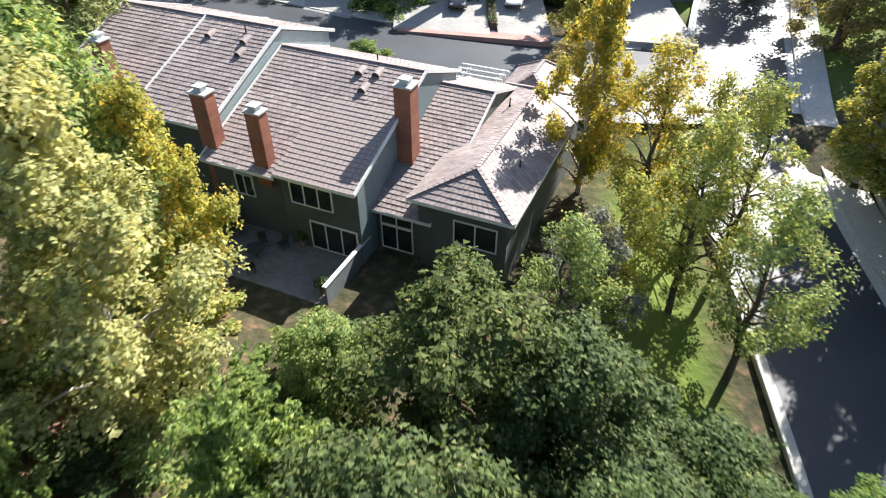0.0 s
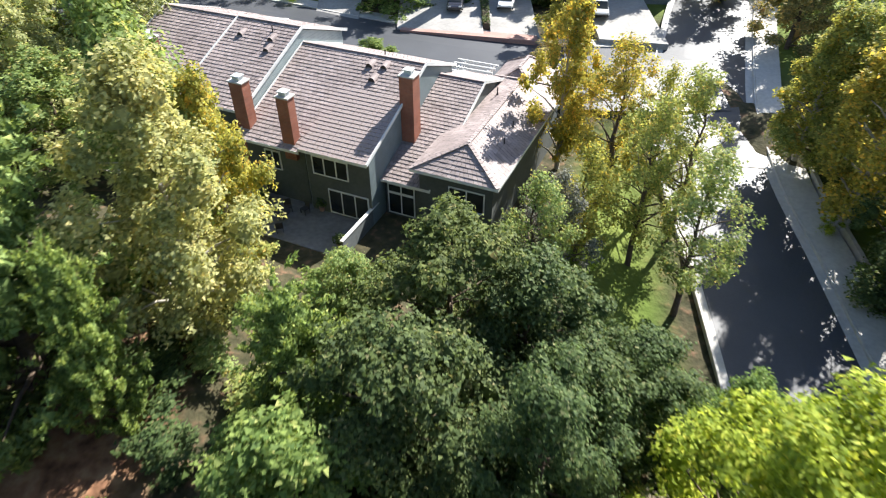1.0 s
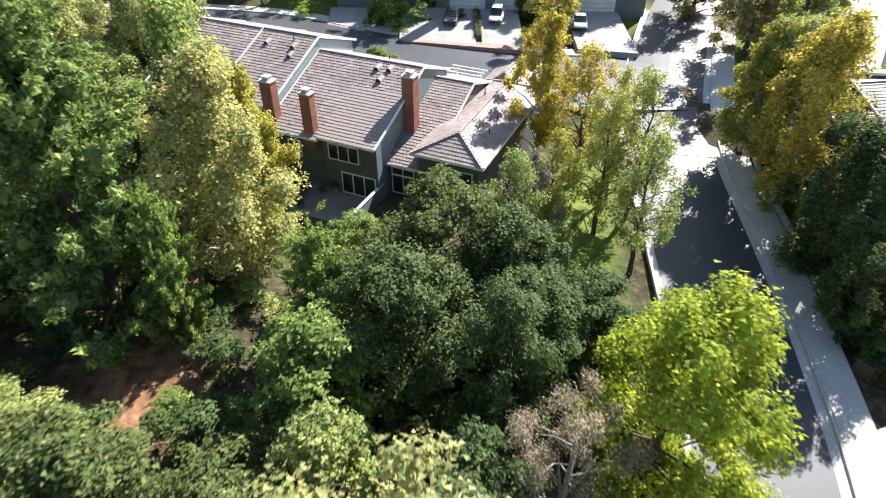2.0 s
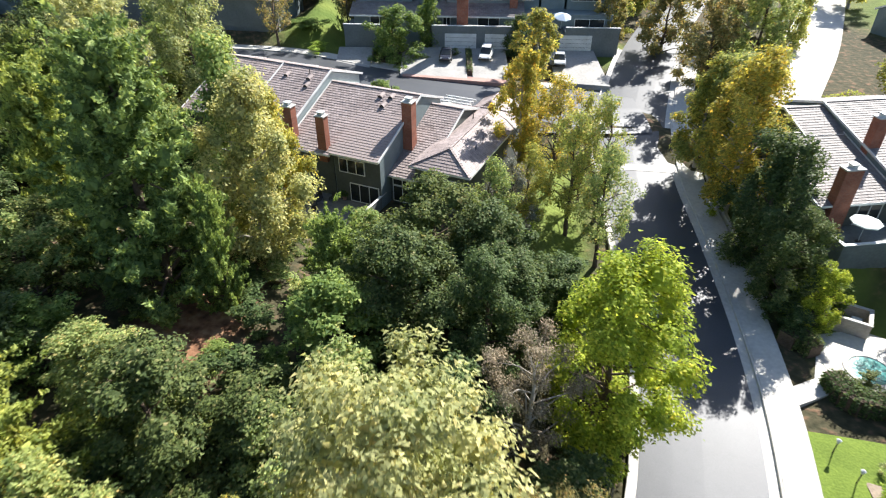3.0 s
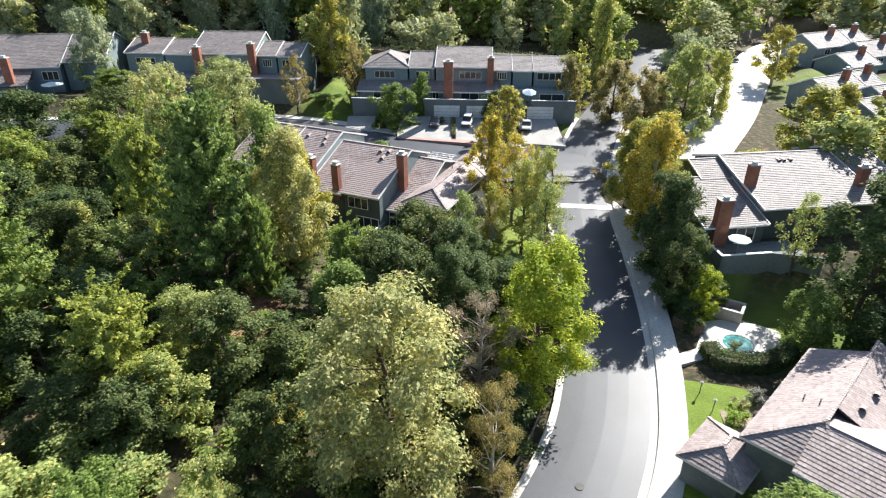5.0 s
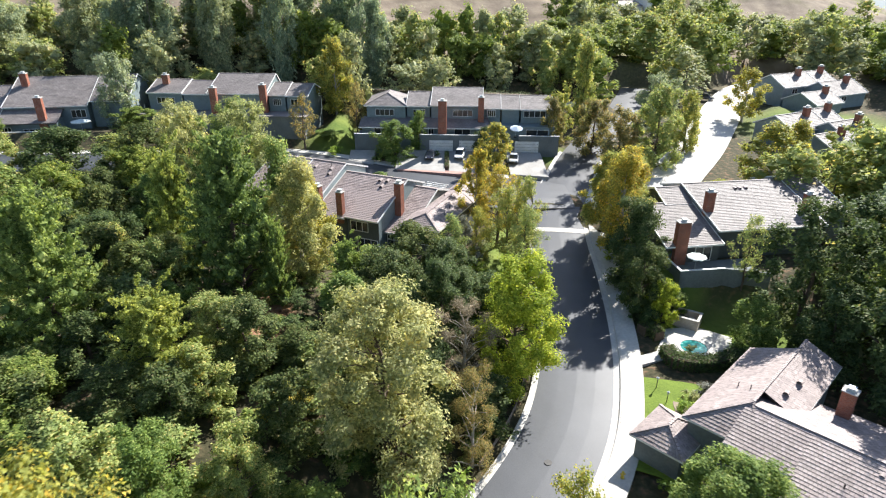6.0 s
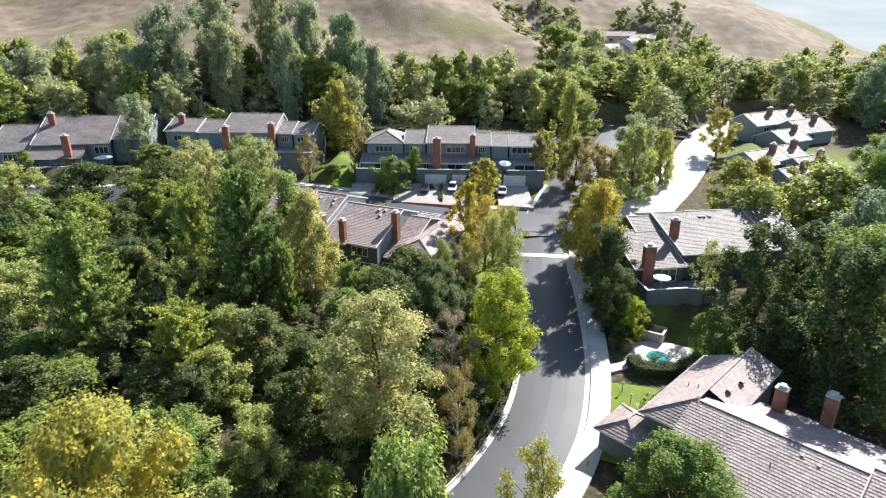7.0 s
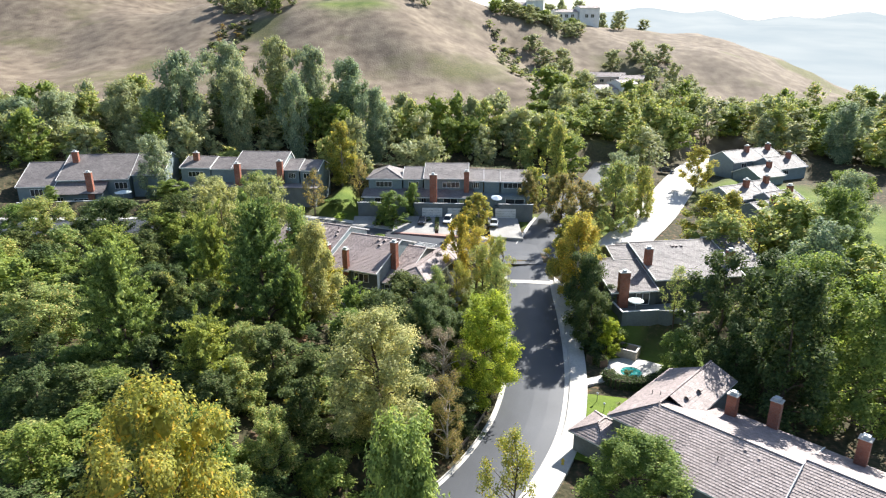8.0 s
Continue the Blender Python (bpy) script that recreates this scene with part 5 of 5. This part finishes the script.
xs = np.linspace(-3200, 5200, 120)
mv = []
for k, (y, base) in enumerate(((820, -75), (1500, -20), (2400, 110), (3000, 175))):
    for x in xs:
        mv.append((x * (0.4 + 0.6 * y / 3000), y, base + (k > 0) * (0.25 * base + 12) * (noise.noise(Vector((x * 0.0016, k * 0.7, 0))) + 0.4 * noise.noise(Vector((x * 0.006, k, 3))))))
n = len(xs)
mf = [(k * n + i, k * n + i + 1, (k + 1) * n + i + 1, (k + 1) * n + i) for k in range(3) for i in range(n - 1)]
tagged(part("backdrop", (mv, mf), haze_material()), "mountain range far off with painted pale blue haze", "mountain", kind="structure")

# ---- lawn, drives and garden by the bend ----
i0, i1 = np.argmin(abs(MAIN[:, 1] + 7.0)), np.argmin(abs(MAIN[:, 1] - 6.2))
tagged(ribbon("lawn", MAIN[i0:i1], [(7.22, -0.2), (7.22, 0.14), (9, 0.18), (11.5, 0.2), (13.6, 0.1), (14.5, -0.4)], LAWN), "mown green lawn beside the pavement", "lawn", kind="structure")


def slab_poly(name, pts, z0, z1, material, label, category, kind="structure"):
    bm = bmesh.new()
    top = [bm.verts.new((x, y, z1)) for x, y in pts]
    low = [bm.verts.new((x, y, z0)) for x, y in pts]
    bm.faces.new(top)
    bm.faces.new(low[::-1])
    for i in range(len(pts)):
        j = (i + 1) % len(pts)
        bm.faces.new((top[i], low[i], low[j], top[j]))
    bmesh.ops.recalc_face_normals(bm, faces=bm.faces)
    return tagged(part(name, bm, material), label, category, kind=kind)


slab_poly("spa_terrace", [(31.4, 9.6), (31.6, 13.4), (36.4, 14.2), (40.2, 11.6), (38.4, 7.6), (33.2, 6.9)], -0.6, 0.3, CONCRETE, "pale concrete terrace round the spa", "terrace")
slab_poly("garden_path", [(27.0, 5.7), (26.8, 7.3), (30.0, 8.6), (31.5, 11.4), (32.6, 10.4), (30.9, 7.2)], -0.5, 0.27, CONCRETE, "pale concrete garden path", "path")
slab_poly("planting_bed", [(28.6, -3.2), (28.9, -0.6), (30.6, 1.6), (33.4, 2.6), (35.0, 0.5), (31.6, -3.6)], -0.8, 0.06, WOOD, "mulched planting bed by the lawn", "bed")
for x0, x1, y0 in ((-14.8, -9.6, 66.0), (-5.0, 4.6, 61.8), (5.4, 10.6, 60.2), (17.0, 24.0, 58.6)):
    bm = box(x0, x1, y0, 70.9, 5.2, 6.25)
    for v in bm.verts:  # the drive climbs to the garage and its foot follows the street
        if v.co.z > 6 and v.co.y > 70:
            v.co.z = 7.5
        if v.co.y < 70 and v.co.x > (x0 + x1) / 2:
            v.co.y -= 0.22 * (x1 - x0)
    tagged(part("driveway", bm, DRIVE), "pale concrete driveway climbing to the garages", "driveway", kind="structure")
slab_poly("paver_strip", [(-4.6, 61.2), (10.2, 57.9), (10.4, 59.5), (-4.4, 62.8)], 5.8, 6.29, PAVER, "red paver strip at the drive", "pavement")

spa = thing("spa_pool", pose(34.7, 9.4, 0.3), "round turquoise spa set in pale concrete", "pool")
bm = bmesh.new()
rim, rin = [], []
for i in range(28):
    a = 2 * math.pi * i / 28
    rim.append([bm.verts.new((r * math.cos(a), r * math.sin(a), z)) for r, z in ((1.95, 0.0), (1.92, 0.07), (1.6, 0.07), (1.55, 0.02), (1.5, -0.5))])
for i in range(28):
    for k in range(4):
        bm.faces.new((rim[i][k], rim[(i + 1) % 28][k], rim[(i + 1) % 28][k + 1], rim[i][k + 1]))
part("rim", bm, CONCRETE, spa, "pale concrete rim")
WATER, wnt, wb = mat("turquoise_water", 0.08, 0.0, 0.5)
wnt.links.new(ramp(wnt, noise_fac(wnt, 2.0, 3), [(0.4, (0.02, 0.17, 0.16)), (0.62, (0.05, 0.28, 0.26)), (0.7, (0.3, 0.5, 0.47))]), wb.inputs["Base Color"])
bump(wnt, wb, noise_fac(wnt, 5.0, 2), 0.3, 0.03)
bm = bmesh.new()
bmesh.ops.create_circle(bm, cap_ends=True, segments=28, radius=1.53, matrix=Matrix.Translation((0, 0, 0.03)))
part("water", bm, WATER, spa, "turquoise water")

pump = thing("equipment_enclosure", pose(35.6, 14.9, 0.25, 0, 0, -32), "low tan masonry enclosure open at the top", "enclosure")
for x0, x1, y0, y1 in ((-1.7, 1.7, -1.25, -1.0), (-1.7, 1.7, 1.0, 1.25), (-1.7, -1.45, -1.0, 1.0), (1.45, 1.7, -1.0, 1.0)):
    part("wall", box(x0, x1, y0, y1, -0.5, 1.4), STONE, pump)
    part("coping", box(x0 - 0.04, x1 + 0.04, y0 - 0.04, y1 + 0.04, 1.402, 1.48, 0.01), CONCRETE, pump, "pale coping")
bm = bmesh.new()
cyl(bm, (-0.6, 0.2, -0.3), (-0.6, 0.2, 1.0), 0.38, 0.38, 14)
cyl(bm, (-0.6, 0.2, 1.0), (-0.6, 0.2, 1.15), 0.38, 0.15, 14)
part("filter_tank", bm, DARK, pump, "dark filter tank")
part("heater", box(0.3, 1.1, -0.4, 0.4, -0.3, 0.9, 0.04), METAL, pump, "grey heater")


def hedge(pts, w, h, leaf, label, seed, per=700):
    """A clipped hedge along a line: a dark twiggy core with leaves all over it."""
    ln = spline([(x, y, 0) for x, y in pts], 0.4)
    rng = np.random.default_rng(seed)
    length = np.sum(np.linalg.norm(np.diff(ln[:, :2], axis=0), axis=1))
    cnt = int(length * per)
    i = rng.integers(0, len(ln) - 1, cnt)
    t = ln[i] + (ln[i + 1] - ln[i]) * rng.uniform(0, 1, (cnt, 1))
    tan = unit(ln[i + 1] - ln[i])
    nor = np.stack([tan[:, 1], -tan[:, 0], 0 * tan[:, 0]], 1)
    a = rng.uniform(0, math.pi, cnt)
    rr = 1 + rng.normal(0, 0.07, cnt)
    o, z = np.cos(a) * w / 2 * rr, np.clip(np.sin(a) * 1.35, 0, 1) * h * rr * rng.uniform(0.9, 1.02, cnt)
    low = rng.uniform(0, 1, cnt) < 0.45
    o = np.where(low, np.sign(o) * w / 2 * rr, o)
    z = np.where(low, rng.uniform(0, 1, cnt) * h, z)
    base = np.array([land1(p[0], p[1]) for p in ln])
    pos = t + nor * o[:, None] + np.stack([0 * z, 0 * z, z + base[i]], 1)
    out = unit(nor * o[:, None] + np.stack([0 * z, 0 * z, z * 0.5], 1))
    hd = thing("hedge", pose(0, 0, 0), label, "hedge", "hedges")
    part("leaves", leaf_mesh("hedge_leaves", pos, out, 0.17, 0.7, rng), LEAF[leaf], hd)
    v, f = [], []
    tt = np.gradient(ln[:, :2], axis=0)
    tt /= np.linalg.norm(tt, axis=1)[:, None]
    for k, (x, y, _) in enumerate(ln):
        nx_, ny_ = tt[k, 1], -tt[k, 0]
        v += [(x + nx_ * s * w * 0.42, y + ny_ * s * w * 0.42, base[k] + zz) for s, zz in ((-1, -0.3), (-1, h * 0.86), (1, h * 0.86), (1, -0.3))]
    for k in range(len(ln) - 1):
        f += [(4 * k + j, 4 * k + (j + 1) % 4, 4 * k + 4 + (j + 1) % 4, 4 * k + 4 + j) for j in range(4)]
    f += [(0, 1, 2, 3), tuple(len(v) - 4 + j for j in (3, 2, 1, 0))]
    part("core", (v, f), BARK, hd)
    return hd


hedge([(30.9, 8.3), (31.3, 6.0), (33.6, 5.4), (36.6, 5.8), (39.4, 7.6)], 1.7, 1.5, "oak", "dark clipped hedge round the spa terrace", 7)
hedge([(29.0, 12.0), (30.3, 12.6), (31.0, 10.9)], 1.5, 1.4, "oak", "dark clipped hedge beside the garden path", 8)
hedge([(5.0, 62.0), (5.0, 70.0)], 0.8, 1.4, "oak", "narrow dark hedge between two driveways", 9, 300)
hedge([(-110, 105), (-60, 101.5), (-20, 99), (25, 97)], 3.0, 3.2, "far", "long tall hedge below the upper road", 10, 130)
hedge([(43.5, 46), (49, 49), (55, 51)], 2.4, 1.4, "lime", "bright low hedge by the pale street", 11, 260)
for x, y, top, r, lf in ((29.6, -2.0, 1.3, 1.25, "lime"), (31.0, -0.2, 1.2, 0.9, "pale"), (32.8, 0.6, 1.5, 1.2, "grey"), (25.0, -12.5, 0.6, 1.1, "lime"), (23.4, -14.6, 0.4, 1.0, "lime"), (33.6, 8.0, 1.5, 1.0, "oak"), (32.4, 30, 6.2, 1.6, "lime"), (28.9, 29.5, 4.8, 1.0, "lime")):
    plant("bush", x, y, top, r, lf, "hi", label="small rounded garden shrub")
for x, y, top, r, lf in ((10.5, 52.5, 8.4, 2.2, "rust"), (3.0, 68.2, 8.2, 0.9, "oak"), (-2.2, 67.6, 7.4, 1.3, "oak"), (-18, 70.5, 8.4, 2.0, "lime"), (13.0, 69.0, 9.5, 1.8, "oak"), (9.8, 28.5, 5.0, 1.6, "green"), (9.0, 24.8, 4.6, 1.6, "lime")):
    plant("bush", x, y, top, r, lf, "hi", label="flowering shrub beside the drive")

# ---- fence along the wooded side of the road ----
fence = thing("fence", pose(0, 0, 0), "weathered low timber fence along the kerb", "fence")
fl = [(x, y, z) for x, y, z in MAIN if -13 < y < 12.5]
ft = np.gradient(np.array(fl)[:, :2], axis=0)
ft /= np.linalg.norm(ft, axis=1)[:, None]
fp = [Vector((x - t[1] * 5.7, y + t[0] * 5.7, z)) for (x, y, z), t in zip(fl, ft)]
for k in range(0, len(fp) - 2, 2):
    a, b = fp[k], fp[k + 2]
    part("post", box(a.x - 0.06, a.x + 0.06, a.y - 0.06, a.y + 0.06, a.z - 0.3, a.z + 0.85, 0.01), WOOD, fence)
    for h in (0.3, 0.62):
        part("rail", beam(a + Vector((0, 0, h)), b + Vector((0, 0, h)), 0.05, 0.22), WOOD, fence)
wl = [p for p in MAIN if 17 < p[1] < 43]
tagged(ribbon("retaining_wall", np.array(wl), [(7.45, -0.4), (7.45, 0.5), (7.75, 0.5), (7.75, -0.4)], CONCRETE), "low pale retaining wall behind the pavement", "wall", kind="structure")


# ---- vehicles ----
def paint(name, col, rough=0.25):
    m, nt, b = mat(name, rough, 0.0, 0.6)
    nt.links.new(ramp(nt, noise_fac(nt, 2.0, 3), [(0.3, tuple(0.9 * c for c in col)), (0.7, col)]), b.inputs["Base Color"])
    b.inputs["Coat Weight"].default_value = 0.6
    return m


PAINT_WHITE, PAINT_DARK, PAINT_SILVER = paint("white_paint", (0.78, 0.78, 0.76)), paint("dark_blue_paint", (0.02, 0.022, 0.035)), paint("silver_paint", (0.5, 0.52, 0.54))
RUBBER = surface("tyre_rubber", (0.015, 0.015, 0.015), (0.03, 0.03, 0.03), 8, 1, 0.9)
LAMP_RED, _n, _b = mat("tail_lamp_red", 0.2)
_b.inputs["Base Color"].default_value = (0.35, 0.01, 0.01, 1)


def car(x, y, z, turn, body_paint, tall, label, category):
    """A parked car, nose along -y: lofted body and cabin, wheels with rims, windows and lamps."""
    t = thing("car", pose(x, y, z, 0, 0, turn), label, category, "parked cars")
    L, W, H = 4.7, 1.85, 1.68 if tall else 1.44
    sh = H * 0.58

    def loft(rows, top_in):
        bm = bmesh.new()
        rings = []
        for yy, z0, z1, w in rows:
            rings.append([bm.verts.new(p) for p in ((-w / 2, yy, z0), (-w / 2 - 0.03, yy, (z0 + z1) / 2), (-w / 2 + top_in, yy, z1), (w / 2 - top_in, yy, z1), (w / 2 + 0.03, yy, (z0 + z1) / 2), (w / 2, yy, z0))])
        for r, s in zip(rings, rings[1:]):
            for i in range(6):
                bm.faces.new((r[i], r[(i + 1) % 6], s[(i + 1) % 6], s[i]))
        bm.faces.new(rings[0])
        bm.faces.new(rings[-1][::-1])
        bmesh.ops.recalc_face_normals(bm, faces=bm.faces)
        bmesh.ops.bevel(bm, geom=[e for e in bm.edges], offset=0.03, segments=1, affect="EDGES")
        return bm

    back = L / 2 - 0.1
    part("body", loft([(-L / 2, 0.35, 0.62, W * 0.8), (-L / 2 + 0.25, 0.28, 0.74, W * 0.94), (-0.9, 0.26, sh, W), (1.2, 0.26, sh + 0.03, W), (back - 0.1, 0.3, sh + (0.02 if tall else -0.06), W * 0.95), (L / 2, 0.4, sh - 0.1, W * 0.86)], 0.1), body_paint, t)
    c0, c1 = (-1.35, back - 0.05) if tall else (-1.2, back - 0.75)
    part("cabin", loft([(c0, sh - 0.02, sh + 0.03, W * 0.82), (c0 + 0.75, sh - 0.02, H - 0.04, W * 0.8), (0.4, sh - 0.02, H, W * 0.8), (c1 - (0.45 if tall else 0.7), sh - 0.02, H - 0.05, W * 0.78), (c1, sh - 0.02, sh + 0.1, W * 0.76)], 0.12), GLASS, t, "dark glazed cabin")
    part("roof", loft([(c0 + 0.72, H - 0.05, H - 0.01, W * 0.68), (0.4, H - 0.02, H + 0.03, W * 0.7), (c1 - (0.42 if tall else 0.68), H - 0.06, H - 0.01, W * 0.66)], 0.05), body_paint, t)
    for sx in (-1, 1):
        for yy in (-1.42, 1.38):
            bm = bmesh.new()
            cyl(bm, (sx * (W / 2 - 0.2), yy, 0.33), (sx * (W / 2 + 0.02), yy, 0.33), 0.33, 0.33, 16)
            w = part("wheel", bm, RUBBER, t)
            bm = bmesh.new()
            cyl(bm, (sx * (W / 2 + 0.02), yy, 0.33), (sx * (W / 2 + 0.035), yy, 0.33), 0.21, 0.19, 12)
            part("rim", bm, METAL, w, "silver rim")
        part("headlight", box(sx * 0.62 - 0.18, sx * 0.62 + 0.18, -L / 2 - 0.0, -L / 2 + 0.12, 0.56, 0.7, 0.02), METAL, t)
        part("tail_light", box(sx * 0.68 - 0.12, sx * 0.68 + 0.12, L / 2 - 0.14, L / 2 - 0.03, sh - 0.3, sh - 0.08, 0.02), LAMP_RED, t)
    part("bumper", box(-W * 0.42, W * 0.42, -L / 2 - 0.05, -L / 2 + 0.1, 0.32, 0.5, 0.03), DARK, t)


car(7.6, 67.4, 7.02, -10, PAINT_WHITE, True, "white sport utility car parked on a driveway", "car")
car(1.6, 67.2, 6.98, -3, PAINT_DARK, False, "dark blue saloon car parked on a driveway", "car")
car(18.2, 65.2, 6.9, -8, PAINT_SILVER, False, "silver car parked beneath a yellow tree", "car")
car(74.5, 115.5, land1(74.5, 115.5) + 0.35, 60, PAINT_DARK, True, "dark car parked on the pale street", "car")


# ---- parasols, patio things and street details ----
CANVAS = surface("pale_canvas", (0.55, 0.62, 0.6), (0.72, 0.78, 0.75), 4, 0.8, 0.8, 0.1, 0.005)
CANVAS_BLUE = surface("pale_blue_canvas", (0.4, 0.5, 0.62), (0.55, 0.64, 0.75), 4, 0.8, 0.8, 0.1, 0.005)


def parasol(x, y, z, r, canvas, label, tilt=0):
    t = thing("parasol", pose(x, y, z, tilt, 0, 12), label, "parasol", "parasols")
    bm = bmesh.new()
    apex = bm.verts.new((0, 0, 2.55))
    ring = [bm.verts.new((r * math.cos(2 * math.pi * i / 8), r * math.sin(2 * math.pi * i / 8), 2.05)) for i in range(8)]
    val = [bm.verts.new((r * 0.97 * math.cos(2 * math.pi * i / 8), r * 0.97 * math.sin(2 * math.pi * i / 8), 1.92)) for i in range(8)]
    for i in range(8):
        bm.faces.new((apex, ring[i], ring[(i + 1) % 8]))
        bm.faces.new((ring[i], val[i], val[(i + 1) % 8], ring[(i + 1) % 8]))
    part("canopy", bm, canvas, t)
    bm = bmesh.new()
    cyl(bm, (0, 0, 0), (0, 0, 2.5), 0.03, 0.025)
    part("pole", bm, METAL, t)
    bm = bmesh.new()
    cyl(bm, (0, 0, 0), (0, 0, 0.12), 0.28, 0.22, 14)
    part("base", bm, DARK, t)


parasol(37.9, 20.3, 5.2, 1.3, CANVAS, "pale green octagonal parasol open on the deck")
parasol(19.0, 71.6, 10.0, 1.35, CANVAS_BLUE, "pale blue parasol open on the terrace", 14)
parasol(-71.5, 74.6, land1(-71.5, 74.6), 2.0, CANVAS, "white parasol open beside a terrace wall")


def patio_chair(x, y, z, turn):
    t = thing("patio_chair", pose(x, y, z, 0, 0, turn), "dark slatted patio chair on pale concrete", "chair", "patio chairs")
    part("seat", box(-0.27, 0.27, -0.25, 0.27, 0.4, 0.45, 0.01), DARK, t)
    bk = part("backrest", box(-0.27, 0.27, 0.25, 0.3, 0.45, 0.95, 0.01), DARK, t)
    for sx in (-0.24, 0.24):
        for yy in (-0.22, 0.25):
            part("leg", box(sx - 0.02, sx + 0.02, yy - 0.02, yy + 0.02, 0, 0.4), DARK, t)


def on_house(m, a, b, z):
    return m.matrix_basis @ Vector((a, b, z))


for a, b, turn in ((-6.9, -0.6, 20), (-5.6, -0.3, -40), (-7.6, -2.6, 110), (-6.0, -3.0, 200)):
    p = on_house(ha, a, b, 3.08)
    patio_chair(p.x, p.y, p.z, turn)
p = on_house(ha, -6.6, -1.7, 3.08)
tb = thing("patio_table", pose(p.x, p.y, p.z), "round dark metal patio table", "table")
bm = bmesh.new()
cyl(bm, (0, 0, 0.7), (0, 0, 0.74), 0.6, 0.6, 20)
part("tabletop", bm, DARK, tb)
bm = bmesh.new()
cyl(bm, (0, 0, 0), (0, 0, 0.7), 0.05, 0.05)
part("pedestal", bm, DARK, tb)
for a, b in ((-9.2, -0.4), (-9.3, -2.2), (-4.6, 0.5), (-1.0, -2.8)):
    p = on_house(ha, a, b, 3.08)
    pt = thing("potted_plant", pose(p.x, p.y, p.z), "dark leafy plant in a terracotta pot", "plant", "potted plants")
    bm = bmesh.new()
    cyl(bm, (0, 0, 0), (0, 0, 0.38), 0.17, 0.24, 12)
    part("pot", bm, PAVER, pt)
    rg = np.random.default_rng(int(a * 10) + 99)
    e = unit(rg.normal(0, 1, (260, 3)))
    part("foliage", leaf_mesh("potted_leaves", e * rg.uniform(0.2, 0.48, (260, 1)) + np.array([0, 0, 0.75]), e, 0.2, 0.5, rg), LEAF["oak"], pt)

pg = thing("pergola", pose(2.9, 46.6, 0, 0, 0, -24), "white timber pergola beside the garage roof", "pergola")
for a in (-1.4, 1.4):
    for b in (-1.2, 1.2):
        part("post", box(a - 0.07, a + 0.07, b - 0.07, b + 0.07, 3.0, 7.7), TRIM, pg)
    part("beam", box(a - 0.09, a + 0.09, -1.8, 1.8, 7.7, 7.92), TRIM, pg)
for b in (-1.3, -0.45, 0.45, 1.3):
    part("rafter", box(-2.0, 2.0, b - 0.06, b + 0.06, 7.925, 8.1), TRIM, pg)

HYDRANT_YELLOW = surface("yellow_enamel", (0.5, 0.36, 0.04), (0.7, 0.52, 0.08), 5, 1, 0.4, 0.1, 0.004)
i = np.argmin(abs(MAIN[:, 1] + 7.5))
tn = MAIN[i + 1] - MAIN[i - 1]
tn /= np.linalg.norm(tn)
hx, hy = MAIN[i][0] + tn[1] * 6.3, MAIN[i][1] - tn[0] * 6.3
hy_t = thing("fire_hydrant", pose(hx, hy, MAIN[i][2] + 0.14), "yellow fire hydrant on the pavement", "hydrant")
bm = bmesh.new()
cyl(bm, (0, 0, 0), (0, 0, 0.08), 0.2, 0.2, 14)
cyl(bm, (0, 0, 0.08), (0, 0, 0.62), 0.13, 0.12, 14)
bmesh.ops.create_uvsphere(bm, u_segments=14, v_segments=8, radius=0.14, matrix=Matrix.Translation((0, 0, 0.64)))
part("barrel", bm, HYDRANT_YELLOW, hy_t)
for s in (-1, 1):
    bm = bmesh.new()
    cyl(bm, (s * 0.1, 0, 0.45), (s * 0.24, 0, 0.45), 0.07, 0.07, 10)
    part("outlet", bm, HYDRANT_YELLOW, hy_t)


def garden_light(x, y):
    t = thing("garden_light", pose(x, y, land1(x, y)), "slim dark garden light post on the lawn", "lamp post", "garden lights")
    bm = bmesh.new()
    cyl(bm, (0, 0, 0), (0, 0, 1.5), 0.05, 0.04)
    part("post", bm, DARK, t)
    bm = bmesh.new()
    cyl(bm, (0, 0, 1.5), (0, 0, 1.75), 0.1, 0.14, 8)
    cyl(bm, (0, 0, 1.75), (0, 0, 1.85), 0.17, 0.03, 8)
    part("lantern", bm, METAL, t)


garden_light(28.3, -0.5)
garden_light(27.9, 1.8)
mh = thing("manhole_cover", pose(14.6, -8.6, -0.76, 3, 0, 0), "round dark iron manhole cover in asphalt", "manhole cover")
bm = bmesh.new()
cyl(bm, (0, 0, -0.02), (0, 0, 0.06), 0.36, 0.36, 20)
part("lid", bm, DARK, mh)

# white hilltop villas
for x, y, turn, s in ((92, 366, 10, 1.0), (58, 352, -12, 0.8), (84, 226, 20, 0.62)):
    v = thing("villa", pose(x, y, land1(x, y), 0, 0, turn), "white villa among dark trees on the hill", "house", "hilltop villas")
    gable(v, -16 * s, 0, -6, 0, 6, 6.0, 8.0, 6.0, -6, TRIM, TILE, 1700 + int(x), 0.5, 1.2, row=0.8)
    gable(v, 0, 14 * s, -8, -2, 5, 8.5, 10.2, 8.5, -6, TRIM, TILE, 1750 + int(x), 0.5, 1.2, row=0.8)
    for a in (-12 * s, -8 * s, -4 * s, 5 * s, 9 * s):
        window(v, a, -5.52 if a < 0 else -7.52, 2.5, 2.2, 2.2, 1)

lay_loose_tiles()
